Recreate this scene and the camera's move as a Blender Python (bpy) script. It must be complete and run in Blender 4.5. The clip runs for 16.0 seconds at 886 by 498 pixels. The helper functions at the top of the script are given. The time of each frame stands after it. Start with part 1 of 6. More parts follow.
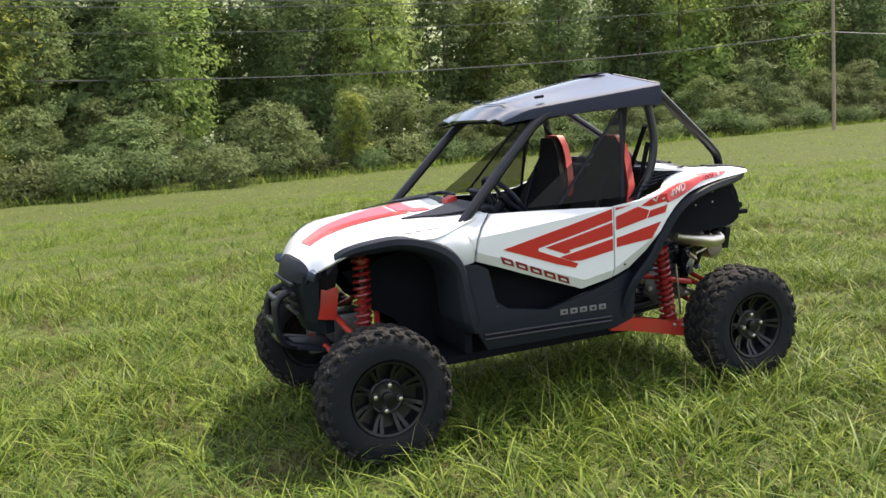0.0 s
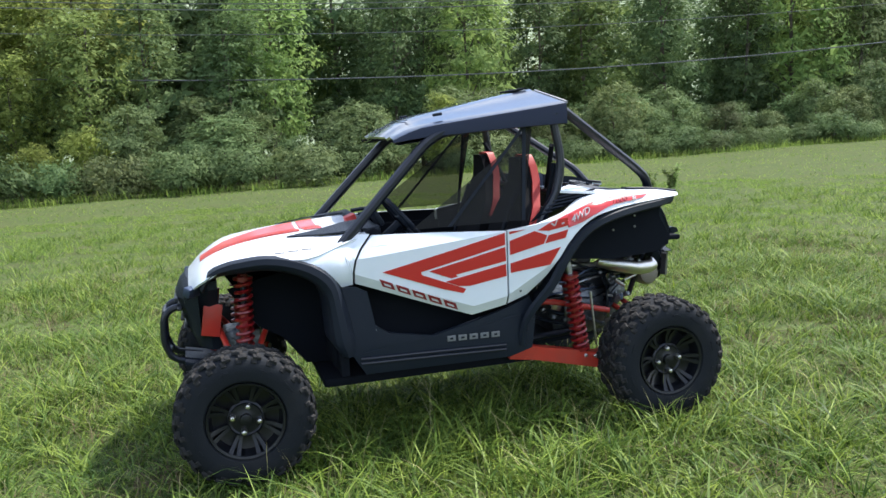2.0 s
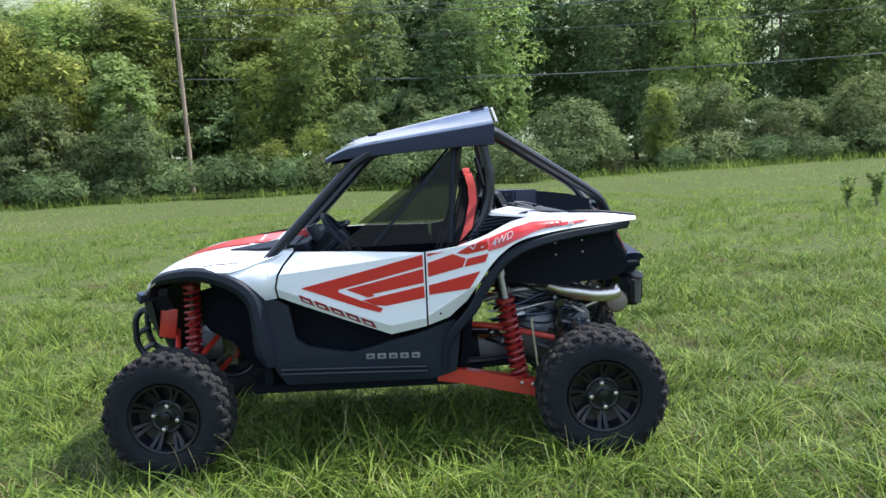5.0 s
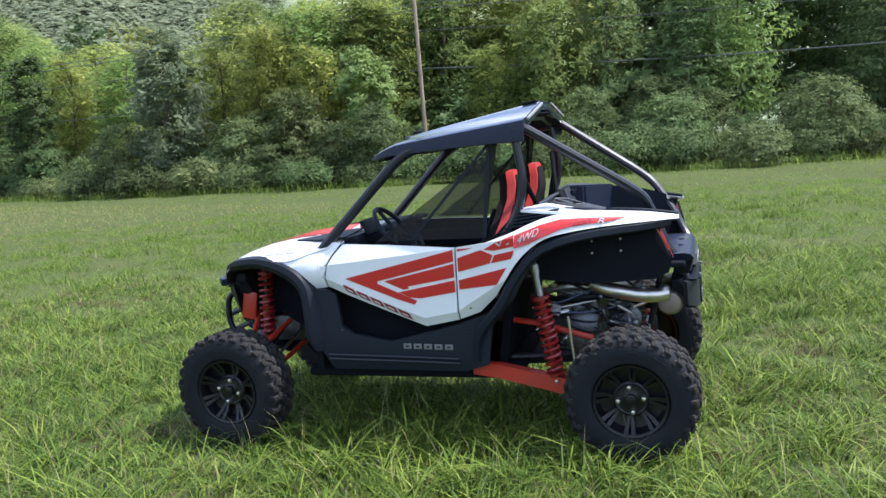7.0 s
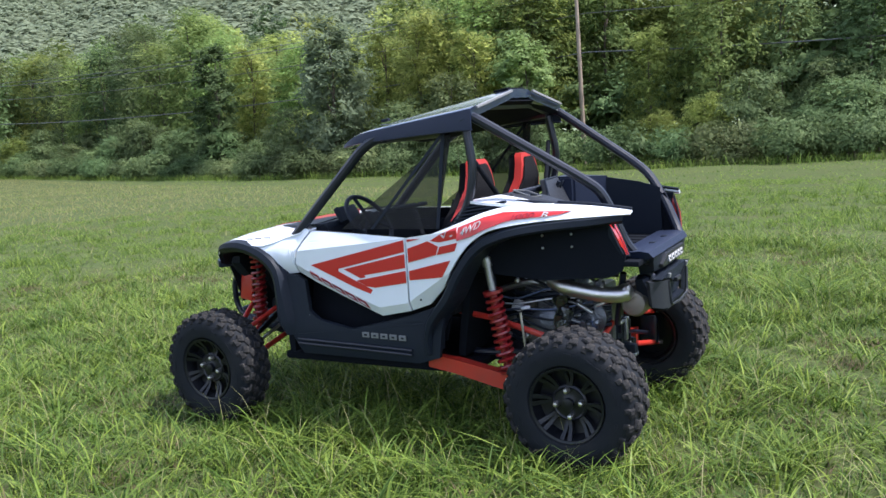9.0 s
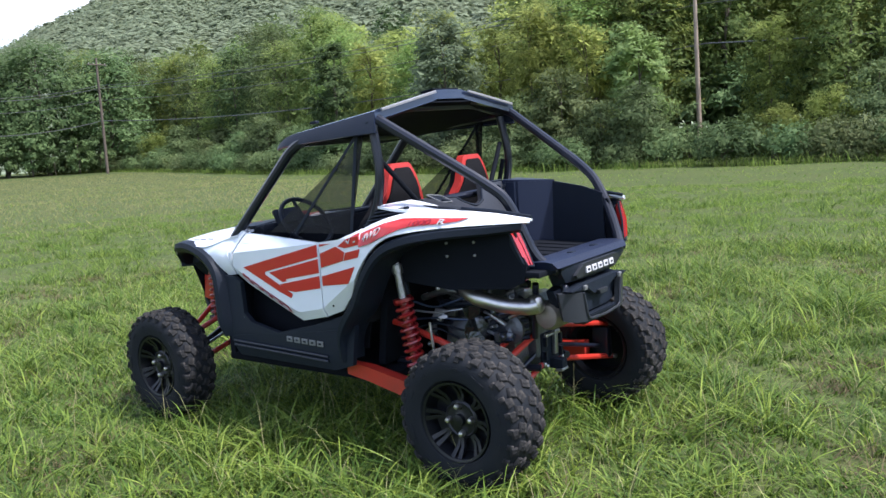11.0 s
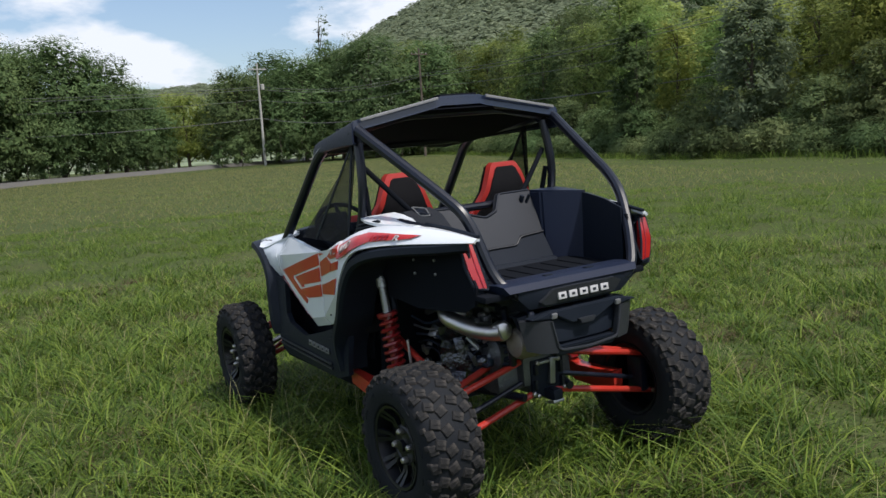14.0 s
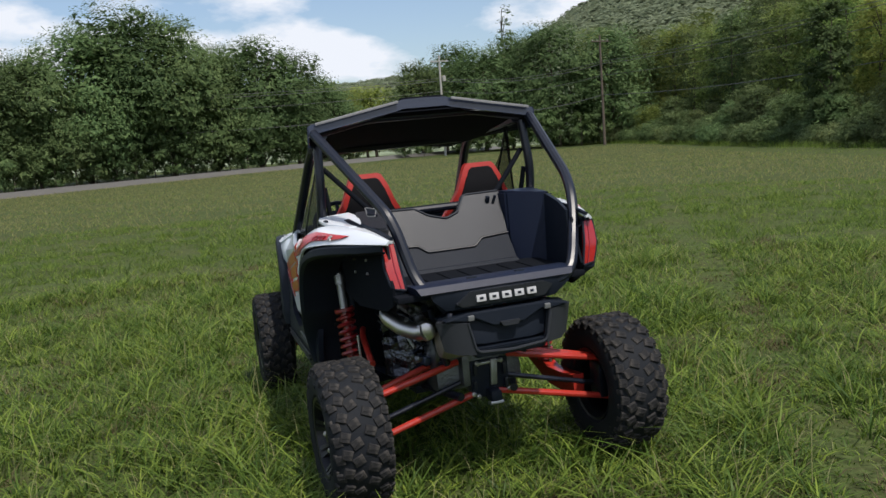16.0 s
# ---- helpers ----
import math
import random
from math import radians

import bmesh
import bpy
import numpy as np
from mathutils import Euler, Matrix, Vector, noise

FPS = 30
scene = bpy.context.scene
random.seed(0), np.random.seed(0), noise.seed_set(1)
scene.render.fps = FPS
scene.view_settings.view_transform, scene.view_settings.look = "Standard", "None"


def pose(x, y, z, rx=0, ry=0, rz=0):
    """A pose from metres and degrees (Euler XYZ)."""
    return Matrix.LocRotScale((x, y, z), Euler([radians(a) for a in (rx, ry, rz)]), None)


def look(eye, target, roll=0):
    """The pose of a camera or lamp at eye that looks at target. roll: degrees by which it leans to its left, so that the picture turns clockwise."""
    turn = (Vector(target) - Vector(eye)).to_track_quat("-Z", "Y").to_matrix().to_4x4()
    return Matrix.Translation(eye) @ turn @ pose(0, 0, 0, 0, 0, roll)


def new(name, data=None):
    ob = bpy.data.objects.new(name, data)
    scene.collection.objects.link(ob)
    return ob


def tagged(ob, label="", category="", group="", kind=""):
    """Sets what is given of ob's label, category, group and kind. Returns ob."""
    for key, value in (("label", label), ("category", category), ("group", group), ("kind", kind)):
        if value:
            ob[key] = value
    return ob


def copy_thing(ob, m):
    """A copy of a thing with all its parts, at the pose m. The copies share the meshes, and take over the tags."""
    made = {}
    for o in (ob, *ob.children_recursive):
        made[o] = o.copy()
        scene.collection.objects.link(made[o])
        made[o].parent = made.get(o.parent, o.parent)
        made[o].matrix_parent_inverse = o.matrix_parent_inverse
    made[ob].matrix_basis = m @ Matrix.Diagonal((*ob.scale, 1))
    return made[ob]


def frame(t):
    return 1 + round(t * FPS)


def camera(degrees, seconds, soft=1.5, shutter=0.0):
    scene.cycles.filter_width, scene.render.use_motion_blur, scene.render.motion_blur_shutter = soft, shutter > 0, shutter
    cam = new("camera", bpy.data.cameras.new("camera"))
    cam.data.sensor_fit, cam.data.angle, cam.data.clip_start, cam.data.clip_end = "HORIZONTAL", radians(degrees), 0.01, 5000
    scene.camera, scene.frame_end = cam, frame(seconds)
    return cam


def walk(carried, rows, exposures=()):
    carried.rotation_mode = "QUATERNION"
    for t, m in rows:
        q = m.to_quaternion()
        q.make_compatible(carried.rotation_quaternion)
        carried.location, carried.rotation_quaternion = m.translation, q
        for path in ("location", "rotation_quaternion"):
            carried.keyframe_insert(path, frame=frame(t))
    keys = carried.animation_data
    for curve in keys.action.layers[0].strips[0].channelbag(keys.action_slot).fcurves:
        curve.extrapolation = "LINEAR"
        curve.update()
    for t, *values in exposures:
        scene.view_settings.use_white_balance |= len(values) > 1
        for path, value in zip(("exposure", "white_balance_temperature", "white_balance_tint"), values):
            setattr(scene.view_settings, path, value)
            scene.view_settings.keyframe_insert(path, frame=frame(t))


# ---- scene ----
cam = camera(54.8, 16.0, soft=1.5)
METRES, EYE, TILT, LEAN, TURN = 9.438, 1.639, 0.0, 0.0, 0.0
ROWS = [
    (0.0, 0.0, 0.0, 0.0, -0.57, -7.69, 4.22),
    (0.5, 0.0324, 0.0015, -0.0001, 0.28, -7.63, 3.65),
    (1.0, 0.0625, 0.0052, -0.0002, 0.88, -7.54, 3.3),
    (1.5, 0.0992, 0.0101, 0.002, 3.47, -7.38, 3.27),
    (2.0, 0.1268, 0.0221, 0.0023, 6.81, -7.22, 3.38),
    (2.5, 0.1501, 0.0348, 0.0058, 12.45, -6.99, 3.6),
    (3.0, 0.1818, 0.0354, 0.007, 17.96, -6.74, 3.71),
    (3.5, 0.213, 0.0351, 0.0077, 20.48, -6.6, 3.56),
    (4.0, 0.2442, 0.0442, 0.0076, 21.02, -6.58, 3.34),
    (6.5, 0.3884, 0.1106, 0.0078, 34.1, -6.96, 3.63),
    (7.0, 0.414, 0.1277, 0.0081, 39.93, -6.85, 3.82),
    (7.5, 0.433, 0.152, 0.0046, 44.64, -6.8, 3.66),
    (8.0, 0.4546, 0.1762, 0.0069, 46.3, -6.93, 3.54),
    (8.5, 0.4791, 0.1985, 0.0054, 48.59, -7.26, 3.45),
    (9.0, 0.4965, 0.2239, 0.0025, 51.65, -7.12, 3.34),
    (11.5, 0.5634, 0.3593, 0.0003, 62.15, -7.1, 3.32),
    (12.0, 0.5761, 0.3871, 0.0002, 64.79, -7.22, 3.31),
    (12.5, 0.5853, 0.4147, 0.0017, 70.26, -7.25, 3.77),
    (13.0, 0.5837, 0.4446, 0.0005, 77.91, -6.95, 4.3),
    (13.5, 0.5802, 0.4734, 0.0036, 79.84, -6.95, 3.67),
    (14.0, 0.5873, 0.5053, 0.0047, 81.37, -6.91, 3.66),
    (14.5, 0.5949, 0.5369, 0.0044, 83.45, -6.81, 3.7),
    (15.0, 0.5956, 0.5692, 0.0026, 85.44, -7.19, 3.56),
    (15.5, 0.5972, 0.597, 0.0036, 88.75, -7.07, 3.62),
    (16.0, 0.6025, 0.6311, 0.0033, 93.9, -6.79, 4.1),
]
EXPOSURES = [(0.0, 1.14, 7400, 15), (0.6, 1.14, 7250, 14), (1.0, 1.12, 6550, 12), (1.6, 1.14, 6150, 11), (4.0, 1.12, 6100, 11), (9.2, 1.02, 5850, 16.5), (12.3, 1.0, 5900, 16), (13.3, 0.06, 6200, 12), (16.0, -0.1, 6400, 12)]
walk(cam, [(t, pose(0, 0, EYE, TILT, LEAN, TURN) @ pose(METRES * x, METRES * y, METRES * z, 90 + pitch, roll, yaw)) for t, x, y, z, yaw, pitch, roll in ROWS], EXPOSURES)

# ---- light ----
SUN_AZ, SUN_EL = 37.0, 59.0          # degrees: heading measured from +x towards +y, height
world = bpy.data.worlds.new("sky")
scene.world = world
world.use_nodes = True
wn, wl = world.node_tree.nodes, world.node_tree.links
wn.clear()
w_out = wn.new("ShaderNodeOutputWorld")
w_bg = wn.new("ShaderNodeBackground")
w_sky = wn.new("ShaderNodeTexSky")
w_sky.sky_type = "NISHITA"
w_sky.sun_disc = False
w_sky.sun_elevation = radians(SUN_EL)
w_sky.sun_rotation = radians(90 - SUN_AZ)
w_sky.air_density, w_sky.dust_density, w_sky.ozone_density = 1.0, 1.6, 1.0
w_bg.inputs["Strength"].default_value = 0.15
w_co = wn.new("ShaderNodeTexCoord")
w_map = wn.new("ShaderNodeMapping")
w_map.inputs["Scale"].default_value = (1.0, 1.0, 2.6)
w_map.inputs["Location"].default_value = (0.35, 0.1, 0.0)
w_noise = wn.new("ShaderNodeTexNoise")
w_noise.inputs["Scale"].default_value = 3.4
w_noise.inputs["Detail"].default_value = 8.0
w_noise.inputs["Roughness"].default_value = 0.55
w_ramp = wn.new("ShaderNodeValToRGB")
w_ramp.color_ramp.elements[0].position, w_ramp.color_ramp.elements[1].position = 0.49, 0.57
w_mix = wn.new("ShaderNodeMix")
w_mix.data_type = "RGBA"
w_mix.inputs["B"].default_value = (6.2, 6.5, 6.9, 1)
wl.new(w_co.outputs["Generated"], w_map.inputs["Vector"])
wl.new(w_map.outputs["Vector"], w_noise.inputs["Vector"])
wl.new(w_noise.outputs["Fac"], w_ramp.inputs["Fac"])
wl.new(w_ramp.outputs["Color"], w_mix.inputs["Factor"])
wl.new(w_sky.outputs["Color"], w_mix.inputs["A"])
wl.new(w_mix.outputs["Result"], w_bg.inputs["Color"])
wl.new(w_bg.outputs["Background"], w_out.inputs["Surface"])

sun = new("sun", bpy.data.lights.new("sun", "SUN"))
sun.data.energy = 4.0
sun.data.angle = radians(0.6)
sun.data.color = (1.0, 0.94, 0.84)
s_dir = Vector((math.cos(radians(SUN_AZ)) * math.cos(radians(SUN_EL)), math.sin(radians(SUN_AZ)) * math.cos(radians(SUN_EL)), math.sin(radians(SUN_EL))))
sun.matrix_world = look(s_dir * 60, (0, 0, 0))


# ---- materials ----
def material(name, colour, rough=0.6, metal=0.0, vary=0.15, scale=8.0, bump=0.0, bump_scale=60.0, spec=0.5, coat=0.0, island=0.0, through_light=0.0, second=None, stain=0.0, stain_colour=(0.16, 0.12, 0.07), stain_scale=3.0, each=0.0, speck=0.0):
    """A surface with two scales of colour change, optional relief, stains and light passing through."""
    m = bpy.data.materials.new(name)
    m.use_nodes = True
    n, l = m.node_tree.nodes, m.node_tree.links
    b = n["Principled BSDF"]
    out = n["Material Output"]
    b.inputs["Roughness"].default_value, b.inputs["Metallic"].default_value = rough, metal
    b.inputs["Specular IOR Level"].default_value = spec
    b.inputs["Coat Weight"].default_value, b.inputs["Coat Roughness"].default_value = coat, 0.08
    co = n.new("ShaderNodeTexCoord")
    big = n.new("ShaderNodeTexNoise")
    big.inputs["Scale"].default_value, big.inputs["Detail"].default_value = scale, 6.0
    fine = n.new("ShaderNodeTexNoise")
    fine.inputs["Scale"].default_value, fine.inputs["Detail"].default_value = bump_scale, 4.0
    l.new(co.outputs["Object"], big.inputs["Vector"])
    l.new(co.outputs["Object"], fine.inputs["Vector"])
    mixa = n.new("ShaderNodeMix")
    mixa.data_type = "RGBA"
    c2 = second or tuple(c * (1 - vary) for c in colour)
    mixa.inputs["A"].default_value, mixa.inputs["B"].default_value = (*colour, 1), (*c2, 1)
    l.new(big.outputs["Fac"], mixa.inputs["Factor"])
    col = mixa.outputs["Result"]
    if speck:
        fleck = n.new("ShaderNodeHueSaturation")
        fr = n.new("ShaderNodeMapRange")
        fr.inputs["From Min"].default_value, fr.inputs["From Max"].default_value = 0.3, 0.7
        fr.inputs["To Min"].default_value, fr.inputs["To Max"].default_value = 1 - speck, 1 + speck
        l.new(fine.outputs["Fac"], fr.inputs["Value"])
        l.new(fr.outputs["Result"], fleck.inputs["Value"])
        l.new(col, fleck.inputs["Color"])
        col = fleck.outputs["Color"]
    if island:
        geo = n.new("ShaderNodeNewGeometry")
        hsv = n.new("ShaderNodeHueSaturation")
        mr = n.new("ShaderNodeMapRange")
        mr.inputs["To Min"].default_value, mr.inputs["To Max"].default_value = 1 - island, 1 + island
        mh = n.new("ShaderNodeMapRange")
        mh.inputs["To Min"].default_value, mh.inputs["To Max"].default_value = 0.5 + 0.035 * island, 0.5 - 0.05 * island
        l.new(geo.outputs["Random Per Island"], mr.inputs["Value"])
        l.new(geo.outputs["Random Per Island"], mh.inputs["Value"])
        l.new(mr.outputs["Result"], hsv.inputs["Value"])
        l.new(mh.outputs["Result"], hsv.inputs["Hue"])
        l.new(col, hsv.inputs["Color"])
        col = hsv.outputs["Color"]
    if each:
        info = n.new("ShaderNodeObjectInfo")
        tone = n.new("ShaderNodeHueSaturation")
        mv = n.new("ShaderNodeMapRange")
        mv.inputs["To Min"].default_value, mv.inputs["To Max"].default_value = 1 - each, 1 + each
        mu = n.new("ShaderNodeMath")
        mu.operation = "FRACT"
        mm = n.new("ShaderNodeMath")
        mm.operation = "MULTIPLY"
        mm.inputs[1].default_value = 7.31
        mw = n.new("ShaderNodeMapRange")
        mw.inputs["To Min"].default_value, mw.inputs["To Max"].default_value = 0.5 - 0.045 * each, 0.5 + 0.03 * each
        l.new(info.outputs["Random"], mv.inputs["Value"])
        l.new(info.outputs["Random"], mm.inputs[0])
        l.new(mm.outputs[0], mu.inputs[0])
        l.new(mu.outputs[0], mw.inputs["Value"])
        l.new(mv.outputs["Result"], tone.inputs["Value"])
        l.new(mw.outputs["Result"], tone.inputs["Hue"])
        l.new(col, tone.inputs["Color"])
        col = tone.outputs["Color"]
    if stain:
        dirt = n.new("ShaderNodeTexNoise")
        dirt.inputs["Scale"].default_value, dirt.inputs["Detail"].default_value = stain_scale, 9.0
        dirt.inputs["Roughness"].default_value = 0.7
        l.new(co.outputs["Object"], dirt.inputs["Vector"])
        cut = n.new("ShaderNodeMapRange")
        cut.inputs["From Min"].default_value, cut.inputs["From Max"].default_value = 0.46, 0.72
        cut.inputs["To Max"].default_value = stain
        l.new(dirt.outputs["Fac"], cut.inputs["Value"])
        mixs = n.new("ShaderNodeMix")
        mixs.data_type = "RGBA"
        mixs.inputs["B"].default_value = (*stain_colour, 1)
        l.new(cut.outputs["Result"], mixs.inputs["Factor"])
        l.new(col, mixs.inputs["A"])
        col = mixs.outputs["Result"]
        rr = n.new("ShaderNodeMapRange")
        rr.inputs["To Min"].default_value, rr.inputs["To Max"].default_value = rough, min(1.0, rough + 0.35)
        l.new(cut.outputs["Result"], rr.inputs["Value"])
        l.new(rr.outputs["Result"], b.inputs["Roughness"])
    l.new(col, b.inputs["Base Color"])
    if bump:
        bp = n.new("ShaderNodeBump")
        bp.inputs["Strength"].default_value, bp.inputs["Distance"].default_value = bump, 0.01
        l.new(fine.outputs["Fac"], bp.inputs["Height"])
        l.new(bp.outputs["Normal"], b.inputs["Normal"])
    if through_light:
        tr = n.new("ShaderNodeBsdfTranslucent")
        l.new(col, tr.inputs["Color"])
        mx = n.new("ShaderNodeMixShader")
        mx.inputs["Fac"].default_value = through_light
        l.new(b.outputs["BSDF"], mx.inputs[1])
        l.new(tr.outputs["BSDF"], mx.inputs[2])
        l.new(mx.outputs["Shader"], out.inputs["Surface"])
    return m


def mesh_fabric(name, colour, share):
    """A woven net: part of the light passes straight through."""
    m = material(name, colour, 0.8, vary=0.2)
    n, l = m.node_tree.nodes, m.node_tree.links
    tr = n.new("ShaderNodeBsdfTransparent")
    mx = n.new("ShaderNodeMixShader")
    mx.inputs["Fac"].default_value = share
    l.new(n["Principled BSDF"].outputs["BSDF"], mx.inputs[1])
    l.new(tr.outputs["BSDF"], mx.inputs[2])
    l.new(mx.outputs["Shader"], n["Material Output"].inputs["Surface"])
    return m


SOIL = material("meadow soil", (0.044, 0.066, 0.020), 0.95, second=(0.074, 0.092, 0.029), scale=0.35, bump=1.0, bump_scale=16.0, spec=0.1, speck=0.55, stain=0.5, stain_colour=(0.085, 0.070, 0.036), stain_scale=1.1)
GRASS = material("grass blades", (0.072, 0.150, 0.020), 0.48, second=(0.165, 0.232, 0.042), scale=1.3, spec=0.18, stain=0.6, stain_colour=(0.036, 0.082, 0.019), stain_scale=1.7, island=0.65, through_light=0.32)
TAN = material("seed heads", (0.360, 0.310, 0.150), 0.8, second=(0.240, 0.265, 0.105), scale=0.08, spec=0.1, island=0.2, through_light=0.55)
GRASS_FAR = material("far grass blades", (0.108, 0.206, 0.040), 0.7, second=(0.192, 0.256, 0.060), scale=0.3, spec=0.1, island=0.5, through_light=0.6)
THATCH = material("dead grass", (0.17, 0.135, 0.075), 0.8, vary=0.4, scale=3.0, spec=0.15, island=0.4, through_light=0.2)
DRY = material("dry stalks", (0.33, 0.32, 0.15), 0.7, vary=0.3, scale=2.0, spec=0.2, island=0.3, through_light=0.2)
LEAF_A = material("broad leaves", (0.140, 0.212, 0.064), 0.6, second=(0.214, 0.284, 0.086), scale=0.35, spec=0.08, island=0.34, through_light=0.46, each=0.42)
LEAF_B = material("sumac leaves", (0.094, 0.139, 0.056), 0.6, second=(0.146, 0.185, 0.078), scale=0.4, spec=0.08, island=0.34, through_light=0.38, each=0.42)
# The sunlit look of these leaves is put into their base colour.
LEAF_C = material("sun-tinted yellow-green leaves", (0.215, 0.275, 0.078), 0.6, second=(0.285, 0.335, 0.095), scale=0.5, spec=0.08, island=0.34, through_light=0.75, each=0.25)
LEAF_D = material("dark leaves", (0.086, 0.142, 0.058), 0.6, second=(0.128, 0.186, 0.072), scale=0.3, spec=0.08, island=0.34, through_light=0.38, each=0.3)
LEAF_E = material("pale green leaves", (0.190, 0.290, 0.100), 0.6, second=(0.270, 0.360, 0.125), scale=0.5, spec=0.22, island=0.25, through_light=0.55)
LEAF_G = material("grey-green leaves", (0.120, 0.165, 0.092), 0.65, second=(0.165, 0.205, 0.115), scale=0.5, spec=0.2, island=0.2, through_light=0.4)
# Distance haze is painted into the two hill colours, which pales them.
LEAF_HILL = material("hazed hill forest leaves", (0.185, 0.235, 0.150), 0.8, second=(0.250, 0.285, 0.180), scale=0.03, spec=0.08, island=0.12, through_light=0.45)
LEAF_FAR = material("hazed hill canopy", (0.150, 0.190, 0.120), 0.9, second=(0.190, 0.220, 0.140), scale=0.05, spec=0.05, bump=0.8, bump_scale=0.22, speck=0.6)
BARK = material("bark", (0.13, 0.105, 0.08), 0.9, vary=0.5, scale=6.0, bump=0.8, bump_scale=30)
POLE_WOOD = material("weathered pole wood", (0.36, 0.285, 0.215), 0.85, vary=0.4, scale=3.0, bump=0.5, bump_scale=40)
POLE_PALE = material("pale pole", (0.42, 0.41, 0.38), 0.8, vary=0.2, scale=3.0, bump=0.3, bump_scale=40)
WIRE = material("cable", (0.13, 0.13, 0.13), 0.5, vary=0.1)
GRAVEL = material("pale road", (0.125, 0.12, 0.108), 0.9, vary=0.3, scale=1.2, bump=0.6, bump_scale=12)

WHITE = material("white plastic", (0.735, 0.775, 0.83), 0.24, vary=0.04, scale=3.0, bump=0.02, bump_scale=90, coat=0.35, stain=0.10, stain_colour=(0.42, 0.38, 0.31), stain_scale=5.0)
RED = material("red decal", (0.50, 0.020, 0.020), 0.30, vary=0.12, scale=4.0, coat=0.40)
RED_DARK = material("dark red decal", (0.26, 0.010, 0.022), 0.32, vary=0.2, scale=9.0, coat=0.2)
RED_STEEL = material("red powder coat", (0.46, 0.030, 0.018), 0.36, vary=0.18, scale=6.0, bump=0.08, bump_scale=120, coat=0.15, stain=0.3, stain_colour=(0.13, 0.065, 0.045), stain_scale=6.0)
RED_SPRING = material("red spring", (0.22, 0.010, 0.012), 0.32, vary=0.15, scale=10, coat=0.2)
RED_SEAT = material("red seat vinyl", (0.42, 0.030, 0.024), 0.5, vary=0.12, scale=6, bump=0.15, bump_scale=200)
BLACK = material("black plastic", (0.0118, 0.0165, 0.0265), 0.50, vary=0.25, scale=6.0, bump=0.12, bump_scale=320, spec=0.17, stain=0.12, stain_colour=(0.030, 0.032, 0.036), stain_scale=4.0)
GREY = material("charcoal plastic", (0.026, 0.029, 0.036), 0.42, vary=0.2, scale=4.0, bump=0.10, bump_scale=320, spec=0.36, stain=0.12, stain_colour=(0.042, 0.044, 0.050), stain_scale=3.0)
BLACK_STEEL = material("black tube steel", (0.0060, 0.0085, 0.0180), 0.33, vary=0.2, scale=8.0, bump=0.04, bump_scale=150, spec=0.5, stain=0.12, stain_colour=(0.03, 0.03, 0.03), stain_scale=7.0)
ROOF_PLASTIC = material("roof plastic", (0.0055, 0.0125, 0.0360), 0.34, vary=0.2, scale=4.0, bump=0.04, bump_scale=260, spec=0.5, coat=0.8, stain=0.10, stain_colour=(0.05, 0.05, 0.05), stain_scale=3.0)
RUBBER = material("tyre rubber", (0.0135, 0.0160, 0.0205), 0.7, vary=0.3, scale=9.0, bump=0.2, bump_scale=110, spec=0.15, stain=0.25, stain_colour=(0.045, 0.042, 0.038), stain_scale=6.0)
TREAD = material("dusty tread rubber", (0.024, 0.024, 0.025), 0.85, vary=0.3, scale=9.0, bump=0.4, bump_scale=90, spec=0.15, stain=0.65, stain_colour=(0.120, 0.108, 0.096), stain_scale=12.0)
RIM_BLACK = material("black alloy", (0.0055, 0.0065, 0.0095), 0.34, 0.0, vary=0.2, scale=12.0, spec=0.35, stain=0.12, stain_colour=(0.04, 0.038, 0.034), stain_scale=14.0)
CHROME = material("bare steel", (0.62, 0.61, 0.59), 0.36, 1.0, vary=0.2, scale=9.0, bump=0.05, bump_scale=60, stain=0.25, stain_colour=(0.32, 0.26, 0.20), stain_scale=8.0)
ALLOY = material("dull alloy", (0.44, 0.45, 0.46), 0.36, 0.9, vary=0.3, scale=14.0, bump=0.3, bump_scale=90, stain=0.25, stain_colour=(0.10, 0.09, 0.08))
FOIL = material("dark heat-shield foil", (0.11, 0.12, 0.14), 0.22, 0.9, vary=0.5, scale=20.0, bump=0.6, bump_scale=50)
MUFFLER = material("browned muffler steel", (0.34, 0.31, 0.27), 0.5, 0.8, vary=0.3, scale=10.0, bump=0.1, bump_scale=80, stain=0.4, stain_colour=(0.08, 0.05, 0.035))
ENGINE = material("engine casting", (0.215, 0.230, 0.255), 0.30, 0.7, vary=0.5, scale=18.0, bump=0.5, bump_scale=80, stain=0.3, stain_colour=(0.03, 0.028, 0.026), stain_scale=6.0)
SEAT_CLOTH = material("black seat cloth", (0.011, 0.011, 0.013), 0.9, vary=0.2, scale=14.0, bump=0.3, bump_scale=260, spec=0.15)
# Pale colour that paints sky glare onto the roof's rear edge.
EDGE_GLARE = material("painted edge glare", (0.30, 0.30, 0.31), 0.5, vary=0.5, scale=30.0)
LETTER = material("silver lettering", (0.47, 0.47, 0.48), 0.4, vary=0.06)
LETTER_DIM = material("grey lettering", (0.15, 0.155, 0.16), 0.45, vary=0.06)
LENS = material("red lens", (0.40, 0.018, 0.016), 0.16, vary=0.35, scale=26.0, coat=0.6)
NET = mesh_fabric("window netting", (0.008, 0.008, 0.008), 0.50)
LINING = material("matt black lining", (0.0080, 0.0098, 0.0140), 0.9, vary=0.2, scale=9.0, bump=0.1, bump_scale=200, spec=0.08)
NAVY = material("navy-black plastic", (0.012, 0.018, 0.040), 0.46, vary=0.2, scale=4.0, bump=0.1, bump_scale=320, spec=0.26)
